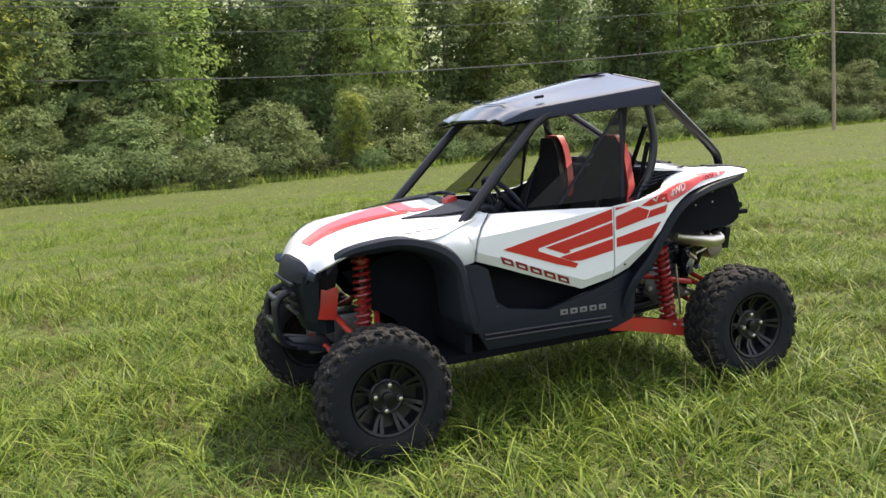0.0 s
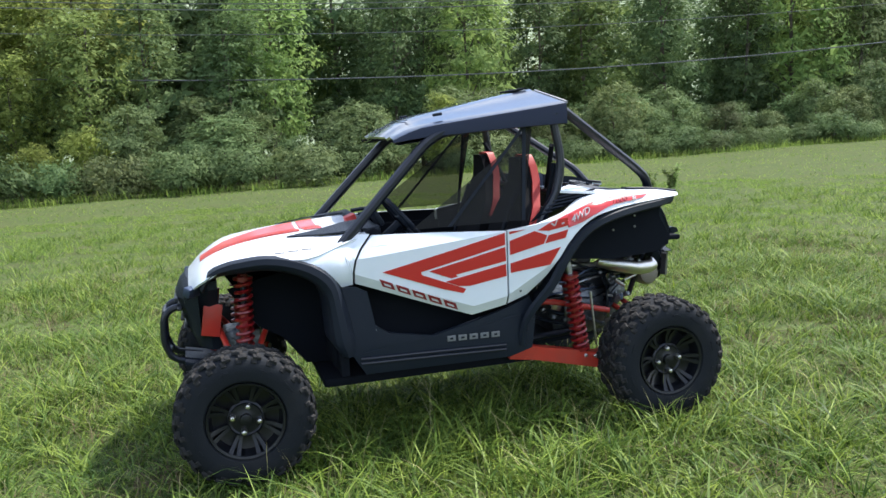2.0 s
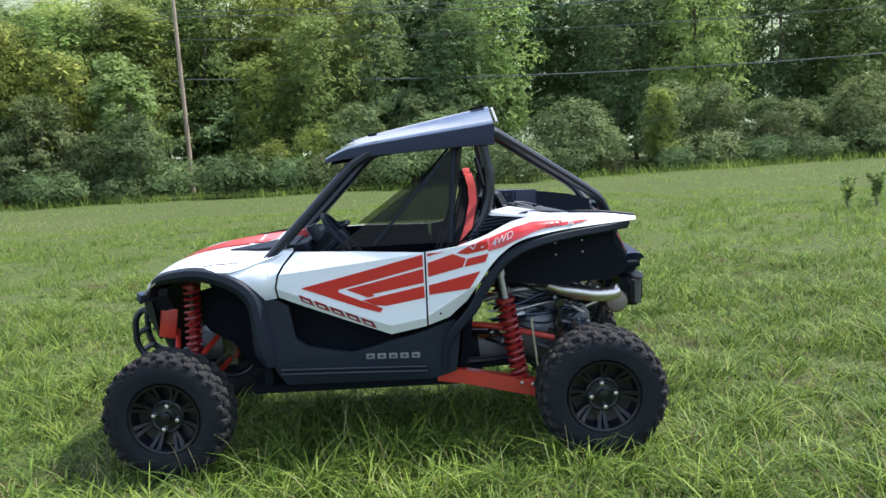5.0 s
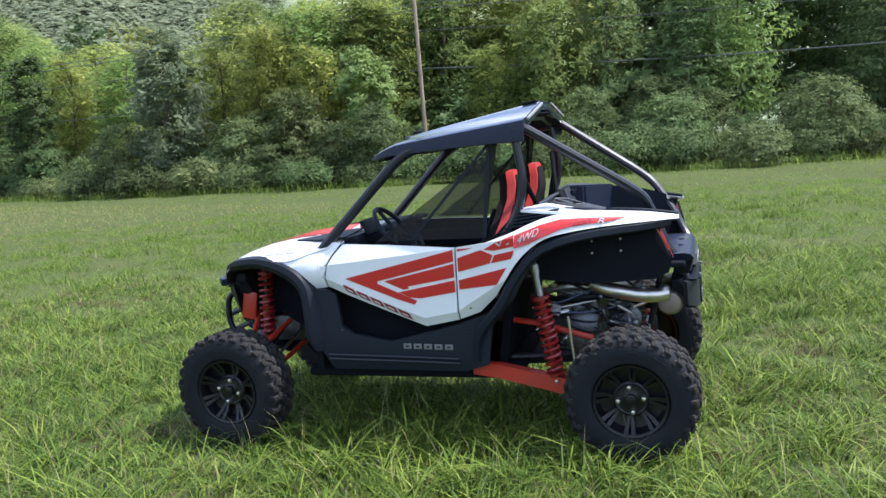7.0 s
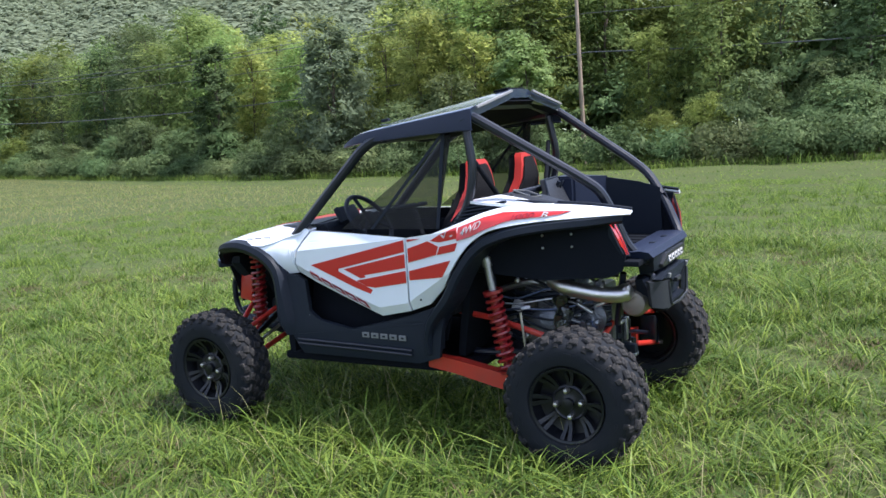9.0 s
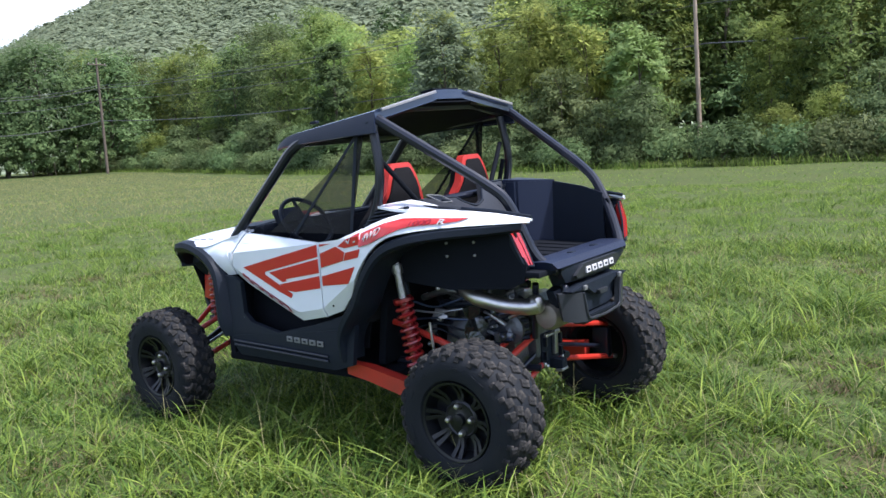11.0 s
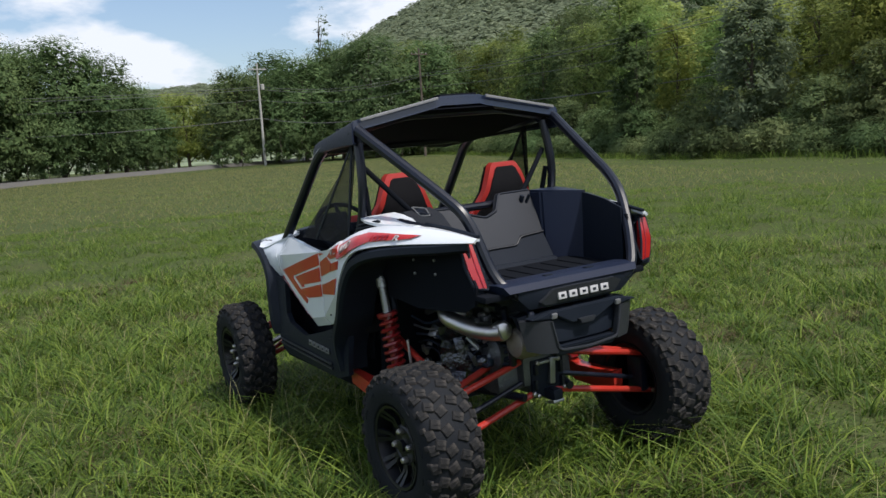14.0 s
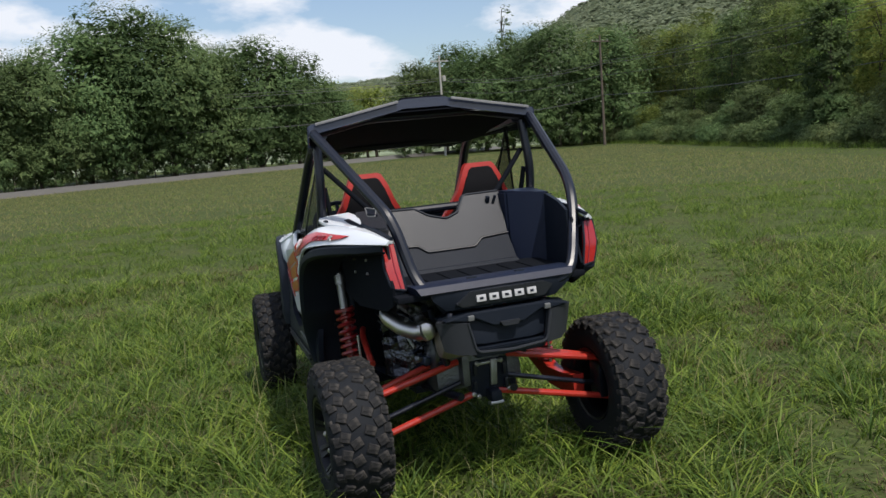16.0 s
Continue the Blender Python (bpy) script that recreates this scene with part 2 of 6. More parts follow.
BLUE_PLASTIC = material("dark blue casting", (0.05, 0.07, 0.12), 0.35, 0.5, vary=0.3, scale=12)


# ---- building helpers ----
def part(name, bm, mat, parent, label="", smooth=True, crisp=32):
    """Links a bmesh as one mesh under parent."""
    me = bpy.data.meshes.new(name)
    bmesh.ops.recalc_face_normals(bm, faces=bm.faces)
    bm.to_mesh(me)
    bm.free()
    me.materials.append(mat)
    if smooth:
        me.set_sharp_from_angle(angle=radians(crisp))
        me.polygons.foreach_set("use_smooth", [True] * len(me.polygons))
        me.set_sharp_from_angle(angle=radians(crisp))
    ob = new(name, me)
    if parent is not None:
        ob.parent = parent
    return tagged(ob, label)


def raw_mesh(name, verts, faces, mat, smooth=False):
    """A mesh from numpy arrays of corners and of equal-sided faces."""
    me = bpy.data.meshes.new(name)
    k = faces.shape[1]
    me.vertices.add(len(verts))
    me.vertices.foreach_set("co", verts.astype(np.float32).ravel())
    me.loops.add(faces.size)
    me.loops.foreach_set("vertex_index", faces.astype(np.int32).ravel())
    me.polygons.add(len(faces))
    me.polygons.foreach_set("loop_start", np.arange(0, faces.size, k, dtype=np.int32))
    me.materials.append(mat)
    if smooth:
        me.polygons.foreach_set("use_smooth", [True] * len(faces))
    me.update(calc_edges=True)
    return me


def smooth_line(pts, steps=6):
    """A Catmull-Rom line through the points."""
    p = [Vector(q) for q in pts]
    p = [2 * p[0] - p[1], *p, 2 * p[-1] - p[-2]]
    out = []
    for a, b, c, d in zip(p, p[1:], p[2:], p[3:]):
        for k in range(steps):
            t = k / steps
            out.append(0.5 * (2 * b + (c - a) * t + (2 * a - 5 * b + 4 * c - d) * t * t + (3 * b - a - 3 * c + d) * t ** 3))
    return out + [p[-2]]


def bent_line(pts, radius=0.06, steps=5):
    """Straight runs with rounded corners."""
    p = [Vector(q) for q in pts]
    out = [p[0]]
    for a, b, c in zip(p, p[1:], p[2:]):
        r = min(radius, 0.45 * (b - a).length, 0.45 * (c - b).length)
        u, v = b + (a - b).normalized() * r, b + (c - b).normalized() * r
        for k in range(steps + 1):
            t = k / steps
            out.append(u * (1 - t) ** 2 + b * 2 * t * (1 - t) + v * t * t)
    return out + [p[-1]]


def add_tube(bm, line, r, sides=10, cap=True, taper=None):
    """Sweeps a circle along a line of points."""
    rings = []
    up = Vector((0.13, 0.21, 0.97))
    for i, p in enumerate(line):
        d = (line[min(i + 1, len(line) - 1)] - line[max(i - 1, 0)]).normalized()
        if abs(d.dot(up)) > 0.98:
            up = Vector((0.9, 0.2, 0.1))
        a = d.cross(up).normalized()
        b = a.cross(d).normalized()
        up = b
        k = r if taper is None else r + (taper - r) * i / max(1, len(line) - 1)
        rings.append([bm.verts.new(p + (a * math.cos(q) + b * math.sin(q)) * k) for q in (2 * math.pi * j / sides for j in range(sides))])
    for u, v in zip(rings, rings[1:]):
        for j in range(sides):
            bm.faces.new((u[j], u[(j + 1) % sides], v[(j + 1) % sides], v[j]))
    if cap:
        bm.faces.new(rings[0][::-1])
        bm.faces.new(rings[-1])


def tube(name, pts, r, mat, parent, label="", sides=10, bend=0.06, smooth=False):
    bm = bmesh.new()
    add_tube(bm, smooth_line(pts) if smooth else bent_line(pts, bend), r, sides)
    return part(name, bm, mat, parent, label)


def add_box(bm, size, m=None, bevel=0.0, taper=1.0):
    """A box with bevelled edges; taper narrows its top."""
    made = bmesh.ops.create_cube(bm, size=1.0)["verts"]
    for v in made:
        k = taper if v.co.z > 0 else 1.0
        v.co = Vector((v.co.x * size[0] * k, v.co.y * size[1] * k, v.co.z * size[2]))
    if bevel:
        edges = list({e for v in made for e in v.link_edges})
        made = bmesh.ops.bevel(bm, geom=edges, offset=bevel, segments=2, affect="EDGES", profile=0.6)["verts"]
        made = list({w for v in made for f in v.link_faces for w in f.verts})
    if m is not None:
        bmesh.ops.transform(bm, matrix=m, verts=made)
    return made


def box(name, size, m, mat, parent, label="", bevel=0.008, taper=1.0):
    bm = bmesh.new()
    add_box(bm, size, m, bevel, taper)
    return part(name, bm, mat, parent, label)


def add_lathe(bm, profile, seg=32, m=None, closed=False):
    """Turns (radius, offset) points round the y axis."""
    rings = []
    for r, y in profile:
        rings.append([bm.verts.new((r * math.cos(a), y, r * math.sin(a))) for a in (2 * math.pi * j / seg for j in range(seg))])
    pairs = list(zip(rings, rings[1:])) + ([(rings[-1], rings[0])] if closed else [])
    for u, v in pairs:
        for j in range(seg):
            bm.faces.new((u[j], u[(j + 1) % seg], v[(j + 1) % seg], v[j]))
    if not closed:
        for ring in (rings[0], rings[-1]):
            bm.faces.new(ring)
    if m is not None:
        bmesh.ops.transform(bm, matrix=m, verts=[v for ring in rings for v in ring])


def add_sheet(bm, outline, depth, surface, cuts=3, creases=()):
    """A plate: an (x, z) outline laid on y = surface(x, z), thickened inwards by depth."""
    verts = [bm.verts.new((x, 0.0, z)) for x, z in outline]
    face = bm.faces.new(verts)
    face.normal_update()
    tri = bmesh.ops.triangulate(bm, faces=[face], ngon_method="EAR_CLIP")["faces"]
    if cuts:
        edges = list({e for f in tri for e in f.edges})
        bmesh.ops.subdivide_edges(bm, edges=edges, cuts=cuts, use_grid_fill=True)
    for (x0, z0), (x1, z1) in creases:
        bmesh.ops.bisect_plane(bm, geom=list(bm.verts) + list(bm.edges) + list(bm.faces), dist=1e-5, plane_co=(x0, 0, z0), plane_no=(z1 - z0, 0, x0 - x1))
    fs = list(bm.faces)
    vs = list({v for f in fs for v in f.verts})
    for v in vs:
        v.co.y = surface(v.co.x, v.co.z)
    made = bmesh.ops.extrude_face_region(bm, geom=fs)["geom"]
    sign = -1 if surface(outline[0][0], outline[0][1]) > 0 else 1
    for v in made:
        if isinstance(v, bmesh.types.BMVert):
            v.co.y += sign * depth


def sheet(name, outline, depth, surface, mat, parent, label="", cuts=3, creases=(), crisp=32):
    bm = bmesh.new()
    add_sheet(bm, outline, depth, surface, cuts, creases)
    return part(name, bm, mat, parent, label, crisp=crisp)


def loft(name, sections, mat, parent, label="", depth=0.0, closed=False, cap=False, steps=0):
    """Skin between rows of equally many points; depth thickens it."""
    bm = bmesh.new()
    if steps:
        cols = [smooth_line([s[i] for s in sections], steps) for i in range(len(sections[0]))]
        sections = [list(r) for r in zip(*cols)]
    rows = [[bm.verts.new(p) for p in s] for s in sections]
    n = len(rows[0])
    for u, v in zip(rows, rows[1:]):
        for j in range(n if closed else n - 1):
            bm.faces.new((u[j], u[(j + 1) % n], v[(j + 1) % n], v[j]))
    if cap:
        bm.faces.new(rows[0][::-1])
        bm.faces.new(rows[-1])
    if depth:
        bmesh.ops.recalc_face_normals(bm, faces=bm.faces)
        bmesh.ops.solidify(bm, geom=list(bm.faces), thickness=depth)
    return part(name, bm, mat, parent, label)


def thing(name, m, label, category, group="", kind=""):
    ob = new(name)
    ob.matrix_world = m
    ob.empty_display_size = 0.2
    return tagged(ob, label, category, group, kind)


def slab_x(name, pts, place, thick, mat, parent, label="", bevel=0.006):
    """A plate from a (y, z) outline standing at x = place(z), thickened forwards."""
    b = bmesh.new()
    f = b.faces.new([b.verts.new((place(z), y, z)) for y, z in pts])
    g = bmesh.ops.extrude_face_region(b, geom=[f])["geom"]
    for v in g:
        if isinstance(v, bmesh.types.BMVert):
            v.co.x += thick
    if bevel:
        bmesh.ops.bevel(b, geom=list(b.edges), offset=bevel, segments=2, affect="EDGES")
    return part(name, b, mat, parent, label)


def prism(name, pts, height, mat, parent, label="", bevel=0.01):
    """A block from an (x, y, top z) outline, reaching down by height."""
    b = bmesh.new()
    top = [b.verts.new(q) for q in pts]
    low = [b.verts.new((x, y, z - height)) for x, y, z in pts]
    b.faces.new(top)
    b.faces.new(low[::-1])
    for i in range(len(pts)):
        j = (i + 1) % len(pts)
        b.faces.new((top[i], top[j], low[j], low[i]))
    if bevel:
        bmesh.ops.bevel(b, geom=list(b.edges), offset=bevel, segments=2, affect="EDGES")
    return part(name, b, mat, parent, label)




# ---- the land ----
def ease(a, b, v):
    t = np.clip((v - a) / (b - a), 0, 1)
    return t * t * (3 - 2 * t)


def land(x, y):
    """Height of the meadow."""
    return 0.75 * ease(45.0, 115.0, -x) + 0.035 * np.sin(0.9 * x + 0.4) * np.sin(0.7 * y + 1.0) * ease(2.5, 6.0, np.hypot(x - 0.44, y - 5.34)) + 0.02 * np.sin(2.3 * x + 1.7 * y) * ease(2.5, 6.0, np.hypot(x - 0.44, y - 5.34))


def build_ground():
    radii = np.concatenate([np.linspace(0.0, 12, 40), np.geomspace(12.6, 2600, 60)])
    turns = np.linspace(0, 2 * math.pi, 120, endpoint=False)
    r, a = np.meshgrid(radii, turns, indexing="ij")
    x, y = 0.44 + r * np.cos(a), 5.34 + r * np.sin(a)
    v = np.stack([x, y, land(x, y)], -1).reshape(-1, 3)
    i, j = np.meshgrid(np.arange(len(radii) - 1), np.arange(120), indexing="ij")
    f = np.stack([i * 120 + j, (i + 1) * 120 + j, (i + 1) * 120 + (j + 1) % 120, i * 120 + (j + 1) % 120], -1).reshape(-1, 4)
    tagged(new("ground", raw_mesh("ground", v, f, SOIL, True)), "grassy meadow ground with bare patches", "ground", kind="structure")


build_ground()


def ridge(head, u):
    """Height of the wooded ridge at a compass heading (degrees left of +y); u runs from its foot to its crest."""
    heads = [-60, -20, 10, 40, 60, 72, 80, 84.7, 87, 90, 93, 97, 102, 110, 125, 150]
    rise = [9, 11, 13, 14.5, 15, 13.2, 10.6, 8.4, 7.0, 5.7, 4.9, 4.9, 4.6, 4.0, 3.5, 3.0]
    fold = 9.0 * np.sin(head * 0.31 + 2.5 * u) + 6.0 * np.sin(head * 0.83 + 1 - 3.0 * u)
    return np.tan(np.radians(np.interp(head, heads, rise) - 0.35)) * 900 * u ** 1.25 + fold * u * (1 - u)


def build_mountain():
    h, u = np.linspace(-60, 150, 211), np.linspace(0, 1, 36)
    hh, uu = np.meshgrid(h, u, indexing="ij")
    dist = 170 + 730 * uu
    z = ridge(hh, uu)
    z[:, 0] = -3
    v = np.stack([3 - np.sin(np.radians(hh)) * dist, 4 + np.cos(np.radians(hh)) * dist, z], -1).reshape(-1, 3)
    n, k = len(h), len(u)
    i, j = np.meshgrid(np.arange(n - 1), np.arange(k - 1), indexing="ij")
    f = np.stack([i * k + j, (i + 1) * k + j, (i + 1) * k + j + 1, i * k + j + 1], -1).reshape(-1, 4)
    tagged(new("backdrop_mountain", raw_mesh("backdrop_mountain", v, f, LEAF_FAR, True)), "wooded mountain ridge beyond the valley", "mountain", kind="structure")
    # the forest on its slope: lobed crowns, a few leafy tufts each
    rng = np.random.default_rng(77)
    uu = 0.10 + 0.90 * rng.uniform(0, 1, 15000) ** 0.75
    hh = rng.uniform(50, 110, 15000)
    up = np.degrees(np.arctan2(ridge(hh, uu), 170 + 730 * uu))
    seen = (up > 3.6) & (up < 10.8)
    uu, hh = uu[seen], hh[seen]
    n = len(uu)
    dist = 170 + 730 * uu
    x, y = 3 - np.sin(np.radians(hh)) * dist, 4 + np.cos(np.radians(hh)) * dist
    r = rng.uniform(2.8, 6.0, n)
    tops = np.stack([x, y, ridge(hh, uu) + r * 0.35], -1)
    per = 30
    c, rr = np.repeat(tops, per, 0), np.repeat(r, per)[:, None]
    d = rng.normal(size=(n * per, 3)) + np.array([0, 0, 0.55])
    d /= np.linalg.norm(d, axis=1, keepdims=True)
    p = c + d * rr * rng.uniform(0.75, 1.05, (n * per, 1))
    nrm = d + rng.normal(size=d.shape) * 0.06 + np.array([0, 0, 0.75])
    nrm /= np.linalg.norm(nrm, axis=1, keepdims=True)
    a = np.cross(nrm, rng.normal(size=d.shape))
    a /= np.linalg.norm(a, axis=1, keepdims=True)
    b = np.cross(nrm, a)
    s = rr * rng.uniform(0.24, 0.42, (n * per, 1))
    tri = np.stack([p - a * s - b * s * 0.6, p + a * s - b * s * 0.6, p + b * s], 1).reshape(-1, 3)
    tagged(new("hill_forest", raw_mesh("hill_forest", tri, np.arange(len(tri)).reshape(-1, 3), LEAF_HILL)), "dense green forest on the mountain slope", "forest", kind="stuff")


build_mountain()


def build_road():
    line = smooth_line([(-40, -46, 0), (-62, -36, 0), (-84, -22, 0), (-101, -9, 0), (-118, -1, 0), (-150, 4, 0)], 10)
    v, f = [], []
    for i, p in enumerate(line):
        d = (line[min(i + 1, len(line) - 1)] - line[max(i - 1, 0)]).normalized()
        s = Vector((-d.y, d.x, 0))
        for w, lift in ((-2.9, -0.02), (-1.7, 0.36), (0.0, 0.40), (1.7, 0.36), (2.9, -0.02)):
            q = p + s * w
            v.append((q.x, q.y, float(land(np.float64(q.x), np.float64(q.y))) + lift))
    for i in range(len(line) - 1):
        for k in range(4):
            f.append((i * 5 + k, i * 5 + 5 + k, i * 5 + 6 + k, i * 5 + 1 + k))
    tagged(new("road", raw_mesh("road", np.array(v), np.array(f), GRAVEL, True)), "pale country road along the meadow", "road", kind="structure")


build_road()


# ---- trees ----
def leaf_cloud(rng, centres, radii, count, size, up=0.65, inner=0.2):
    """Small leaves over the outward side of rounded lumps; a few larger ones fill each lump's heart."""
    share = radii[:, 0] * radii[:, 1]
    pick = rng.choice(len(centres), count, p=share / share.sum())
    middle = centres.mean(axis=0)
    outward = centres - middle
    outward /= np.maximum(np.linalg.norm(outward, axis=1, keepdims=True), 1e-3)
    sprays = 26
    sd = rng.normal(size=(len(centres), sprays, 3)) + outward[:, None] * 0.7 + np.array([0, 0, 0.5])
    sd /= np.linalg.norm(sd, axis=2, keepdims=True)
    sd *= rng.uniform(0.72, 1.08, (len(centres), sprays, 1))
    mid = sd[pick, rng.integers(0, sprays, count)]
    off = mid + rng.normal(size=(count, 3)) * np.array([0.17, 0.17, 0.10])
    heart = rng.uniform(0, 1, count) < inner
    off = np.where(heart[:, None], rng.normal(size=(count, 3)) * 0.34, off)
    pos = centres[pick] + off * radii[pick]
    nrm = mid * 0.9 + outward[pick] * 0.45 + rng.normal(size=(count, 3)) * 0.30 + np.array([0, 0, up])
    nrm /= np.linalg.norm(nrm, axis=1, keepdims=True)
    ref = rng.normal(size=(count, 3))
    a = np.cross(nrm, ref)
    a /= np.linalg.norm(a, axis=1, keepdims=True)
    b = np.cross(nrm, a)
    s = size * rng.uniform(0.55, 1.3, (count, 1)) * np.where(heart[:, None], 2.6, 1.0)
    leaf = np.stack([pos - a * s - b * s * 0.42, pos - a * s * 0.5 + b * s * 0.55, pos + a * s * 1.05 - nrm * s * 0.25], 1)
    return leaf.reshape(-1, 3), np.arange(count * 3).reshape(-1, 3)


def tree(name, seed, height, width, trunk_h, lumps, leaves, size, mat, label, category, m, conic=False, base=0.12):
    """A tapered trunk with limbs that reach into a crown of leaf lumps."""
    rng = np.random.default_rng(seed)
    root = thing(name, m, label, category)
    cen, rad = [], []
    half = (height - trunk_h) / 2
    for i in range(lumps):
        t = (i + 0.5) / lumps
        ang = i * 2.4 + rng.uniform(-0.4, 0.4)
        if conic:
            z, w = trunk_h + (height - trunk_h) * t, width * 0.5 * (1.02 - t)
            k, reach = width * rng.uniform(0.14, 0.21) * (1.12 - t), math.sqrt(rng.uniform(0.05, 1.0))
        else:
            # lumps over the crown's shell, some set deeper in
            q = -0.92 + 1.89 * t
            k, reach = width * rng.uniform(0.13, 0.21), rng.uniform(0.62, 0.98) if i % 4 else rng.uniform(0.25, 0.6)
            w = (width * 0.5 - k * 0.7) * math.sqrt(max(0.04, 1 - (q if q > 0 else 0.55 * q) ** 2))
            z = trunk_h + half + q * (half - k * 0.45) * (0.8 + 0.2 * reach)
        cen.append((w * reach * math.cos(ang), w * reach * math.sin(ang), z + rng.uniform(-0.06, 0.06) * height ** 0.5))
        rad.append((k * rng.uniform(0.9, 1.25), k * rng.uniform(0.9, 1.25), k * rng.uniform(0.6, 0.85)))
    cen, rad = np.array(cen), np.array(rad)
    v, f = leaf_cloud(rng, cen, rad, leaves, size * 0.92)
    v[:, 2] = np.maximum(v[:, 2], 0.05)
    crown = new("crown", raw_mesh("crown", v, f, mat))
    crown.parent = root
    bm = bmesh.new()
    lean = Vector((rng.uniform(-0.06, 0.06), rng.uniform(-0.06, 0.06), 1))
    top = height * 0.86
    stem = [lean * (top * k / 6) + Vector((rng.uniform(-1, 1), rng.uniform(-1, 1), 0)) * base * 0.5 * (k > 0) for k in range(7)]
    add_tube(bm, stem, base, 7, taper=base * 0.18)
    for i in range(0, lumps, 4 if lumps < 26 else 5):
        z0 = max(0.1, min(top * 0.9, cen[i][2] - 0.25 * width * rng.uniform(0.5, 1.0)))
        s = lean * z0
        e = Vector(cen[i])
        mid = s.lerp(e, 0.55) + Vector((0, 0, 0.05 * height))
        add_tube(bm, smooth_line([s, mid, e], 3), base * 0.34, 5, taper=base * 0.08)
    part("trunk", bm, BARK, root)
    return root


def skyline(spots, height):
    """Scales trees so that the wood's top falls away towards the west, where the mountain rises behind it."""
    out = []
    for x, y, turn, k in spots:
        dx, dy = x - 5.0, y - 3.0
        head = math.degrees(math.atan2(-dx, dy))
        rise = float(np.interp(head, [48, 57, 61, 66, 69, 72, 76, 79, 83, 87, 91, 98], [12.5, 9.3, 8.6, 9.0, 9.0, 8.4, 7.7, 7.3, 7.8, 7.0, 6.4, 5.6]))
        most = (1.2 + math.hypot(dx, dy) * math.tan(radians(rise))) / height
        least = 15.5 / height * rnd.uniform(0.92, 1.08) if head < 47 else most * 0.88 if head > 66 else 0.0
        out.append((x, y, turn, min(max(k, least), most * rnd.uniform(0.86, 1.0))))
    return out


def plant(proto, spots, group):
    """Copies of a plant at (x, y, turn, scale) spots; the first one moves to the first spot."""
    for i, (x, y, turn, k) in enumerate(spots):
        z = float(land(np.float64(x), np.float64(y)))
        m = pose(x, y, z - 0.03, 0, 0, turn)
        if i == 0 and "group" not in proto:
            proto.matrix_world = m @ Matrix.Scale(k, 4)
        else:
            c = copy_thing(proto, m)
            c.scale = (k, k, k * random.uniform(0.92, 1.1))
        proto["group"] = group


rnd = random.Random(11)
EDGE = [(64, 92), (36, 69), (16, 57), (4, 48), (-5, 41.5), (-12, 36), (-20, 33.5), (-28, 29.5), (-42, 27), (-60, 25.5), (-80, 23.5), (-100, 20), (-112, 12)]


def along(step, offset, jitter, start=0.0, end=1e9):
    """Spots at even steps along the wood's edge, set back by offset."""
    out, s = [], start
    lens = [math.dist(a, b) for a, b in zip(EDGE, EDGE[1:])]
    total = min(sum(lens), end)
    while s < total:
        q = s
        for (a, b), n in zip(zip(EDGE, EDGE[1:]), lens):
            if q <= n:
                dx, dy = (b[0] - a[0]) / n, (b[1] - a[1]) / n
                o = offset + rnd.uniform(-jitter, jitter)
                out.append((a[0] + dx * q + dy * o, a[1] + dy * q - dx * o, rnd.uniform(0, 360), rnd.uniform(0.72, 1.34)))
                break
            q -= n
        s += step * rnd.uniform(0.75, 1.25)
    return out


I0 = Matrix.Identity(4)
brambles = [tree("bramble_bush", 20 + i, 1.5, 3.4, 0.1, 16, 3000, 0.060, mt, "low tangled bramble bush along the meadow edge", "bush", I0, base=0.03) for i, mt in enumerate((LEAF_D, LEAF_B))]
shrubs = [tree("shrub", 30 + i, h, 4.4, 0.3, 26, 6000, 0.075, mt, lb, "shrub", I0, base=0.07) for i, (h, mt, lb) in enumerate(((4.4, LEAF_B, "olive-green sumac shrub with drooping fronds"), (3.6, LEAF_D, "leafy dark green shrub at the wood's edge"), (5.0, LEAF_B, "tall olive-green sumac shrub"), (4.2, LEAF_C, "yellow-green shrub painted as sunlit at the wood's edge")))]
BROAD, DARK, SUNNY = "tall broadleaf tree in the wood", "tall dark-leaved tree in the wood", "tall tree with yellowish leaves painted as sunlit"
talls = [tree("tree", 50 + i, h, w, 1.6, 46, 8000, 0.124, mt, lb, "tree", I0, base=0.17) for i, (h, w, mt, lb) in enumerate(((13, 7.5, LEAF_A, BROAD), (15, 7.0, LEAF_D, DARK), (14, 8.0, LEAF_A, BROAD), (13, 7.0, LEAF_C, SUNNY), (16, 8.5, LEAF_B, "tall grey-green tree in the wood")))]
backs = [tree("tree", 60 + i, h, w, 1.6, 34, 3200, 0.23, mt, lb, "tree", I0, base=0.2) for i, (h, w, mt, lb) in enumerate(((16, 9.0, LEAF_A, BROAD), (17, 8.5, LEAF_D, DARK), (16, 8.5, LEAF_C, SUNNY)))]
HEIGHTS = {o.name: h for o, h in zip(talls + backs, (13, 15, 14, 13, 16, 16, 17, 16))}


def clear_of(spots, poles, gap):
    """Leaves the view from the meadow to the poles open."""
    out = []
    for s in spots:
        ok = True
        for (px, py), g in poles:
            ax, ay = 4.0, 2.2
            dx, dy = px - ax, py - ay
            n = math.hypot(dx, dy)
            u = ((s[0] - ax) * dx + (s[1] - ay) * dy) / n
            off = abs((s[0] - ax) * dy - (s[1] - ay) * dx) / n
            if u < n + 1.5 and off < gap * g:
                ok = False
        if ok:
            out.append(s)
    return out


POLES = [((-28.85, 39.4), 1.0), ((26.0, 56.0), 0.3), ((-93.0, 17.6), 0.7)]
SINGLE = [((-53.9, 27.9), 0.42), ((-41.4, 30.2), 0.58), ((-29.8, 35.4), 0.42)]


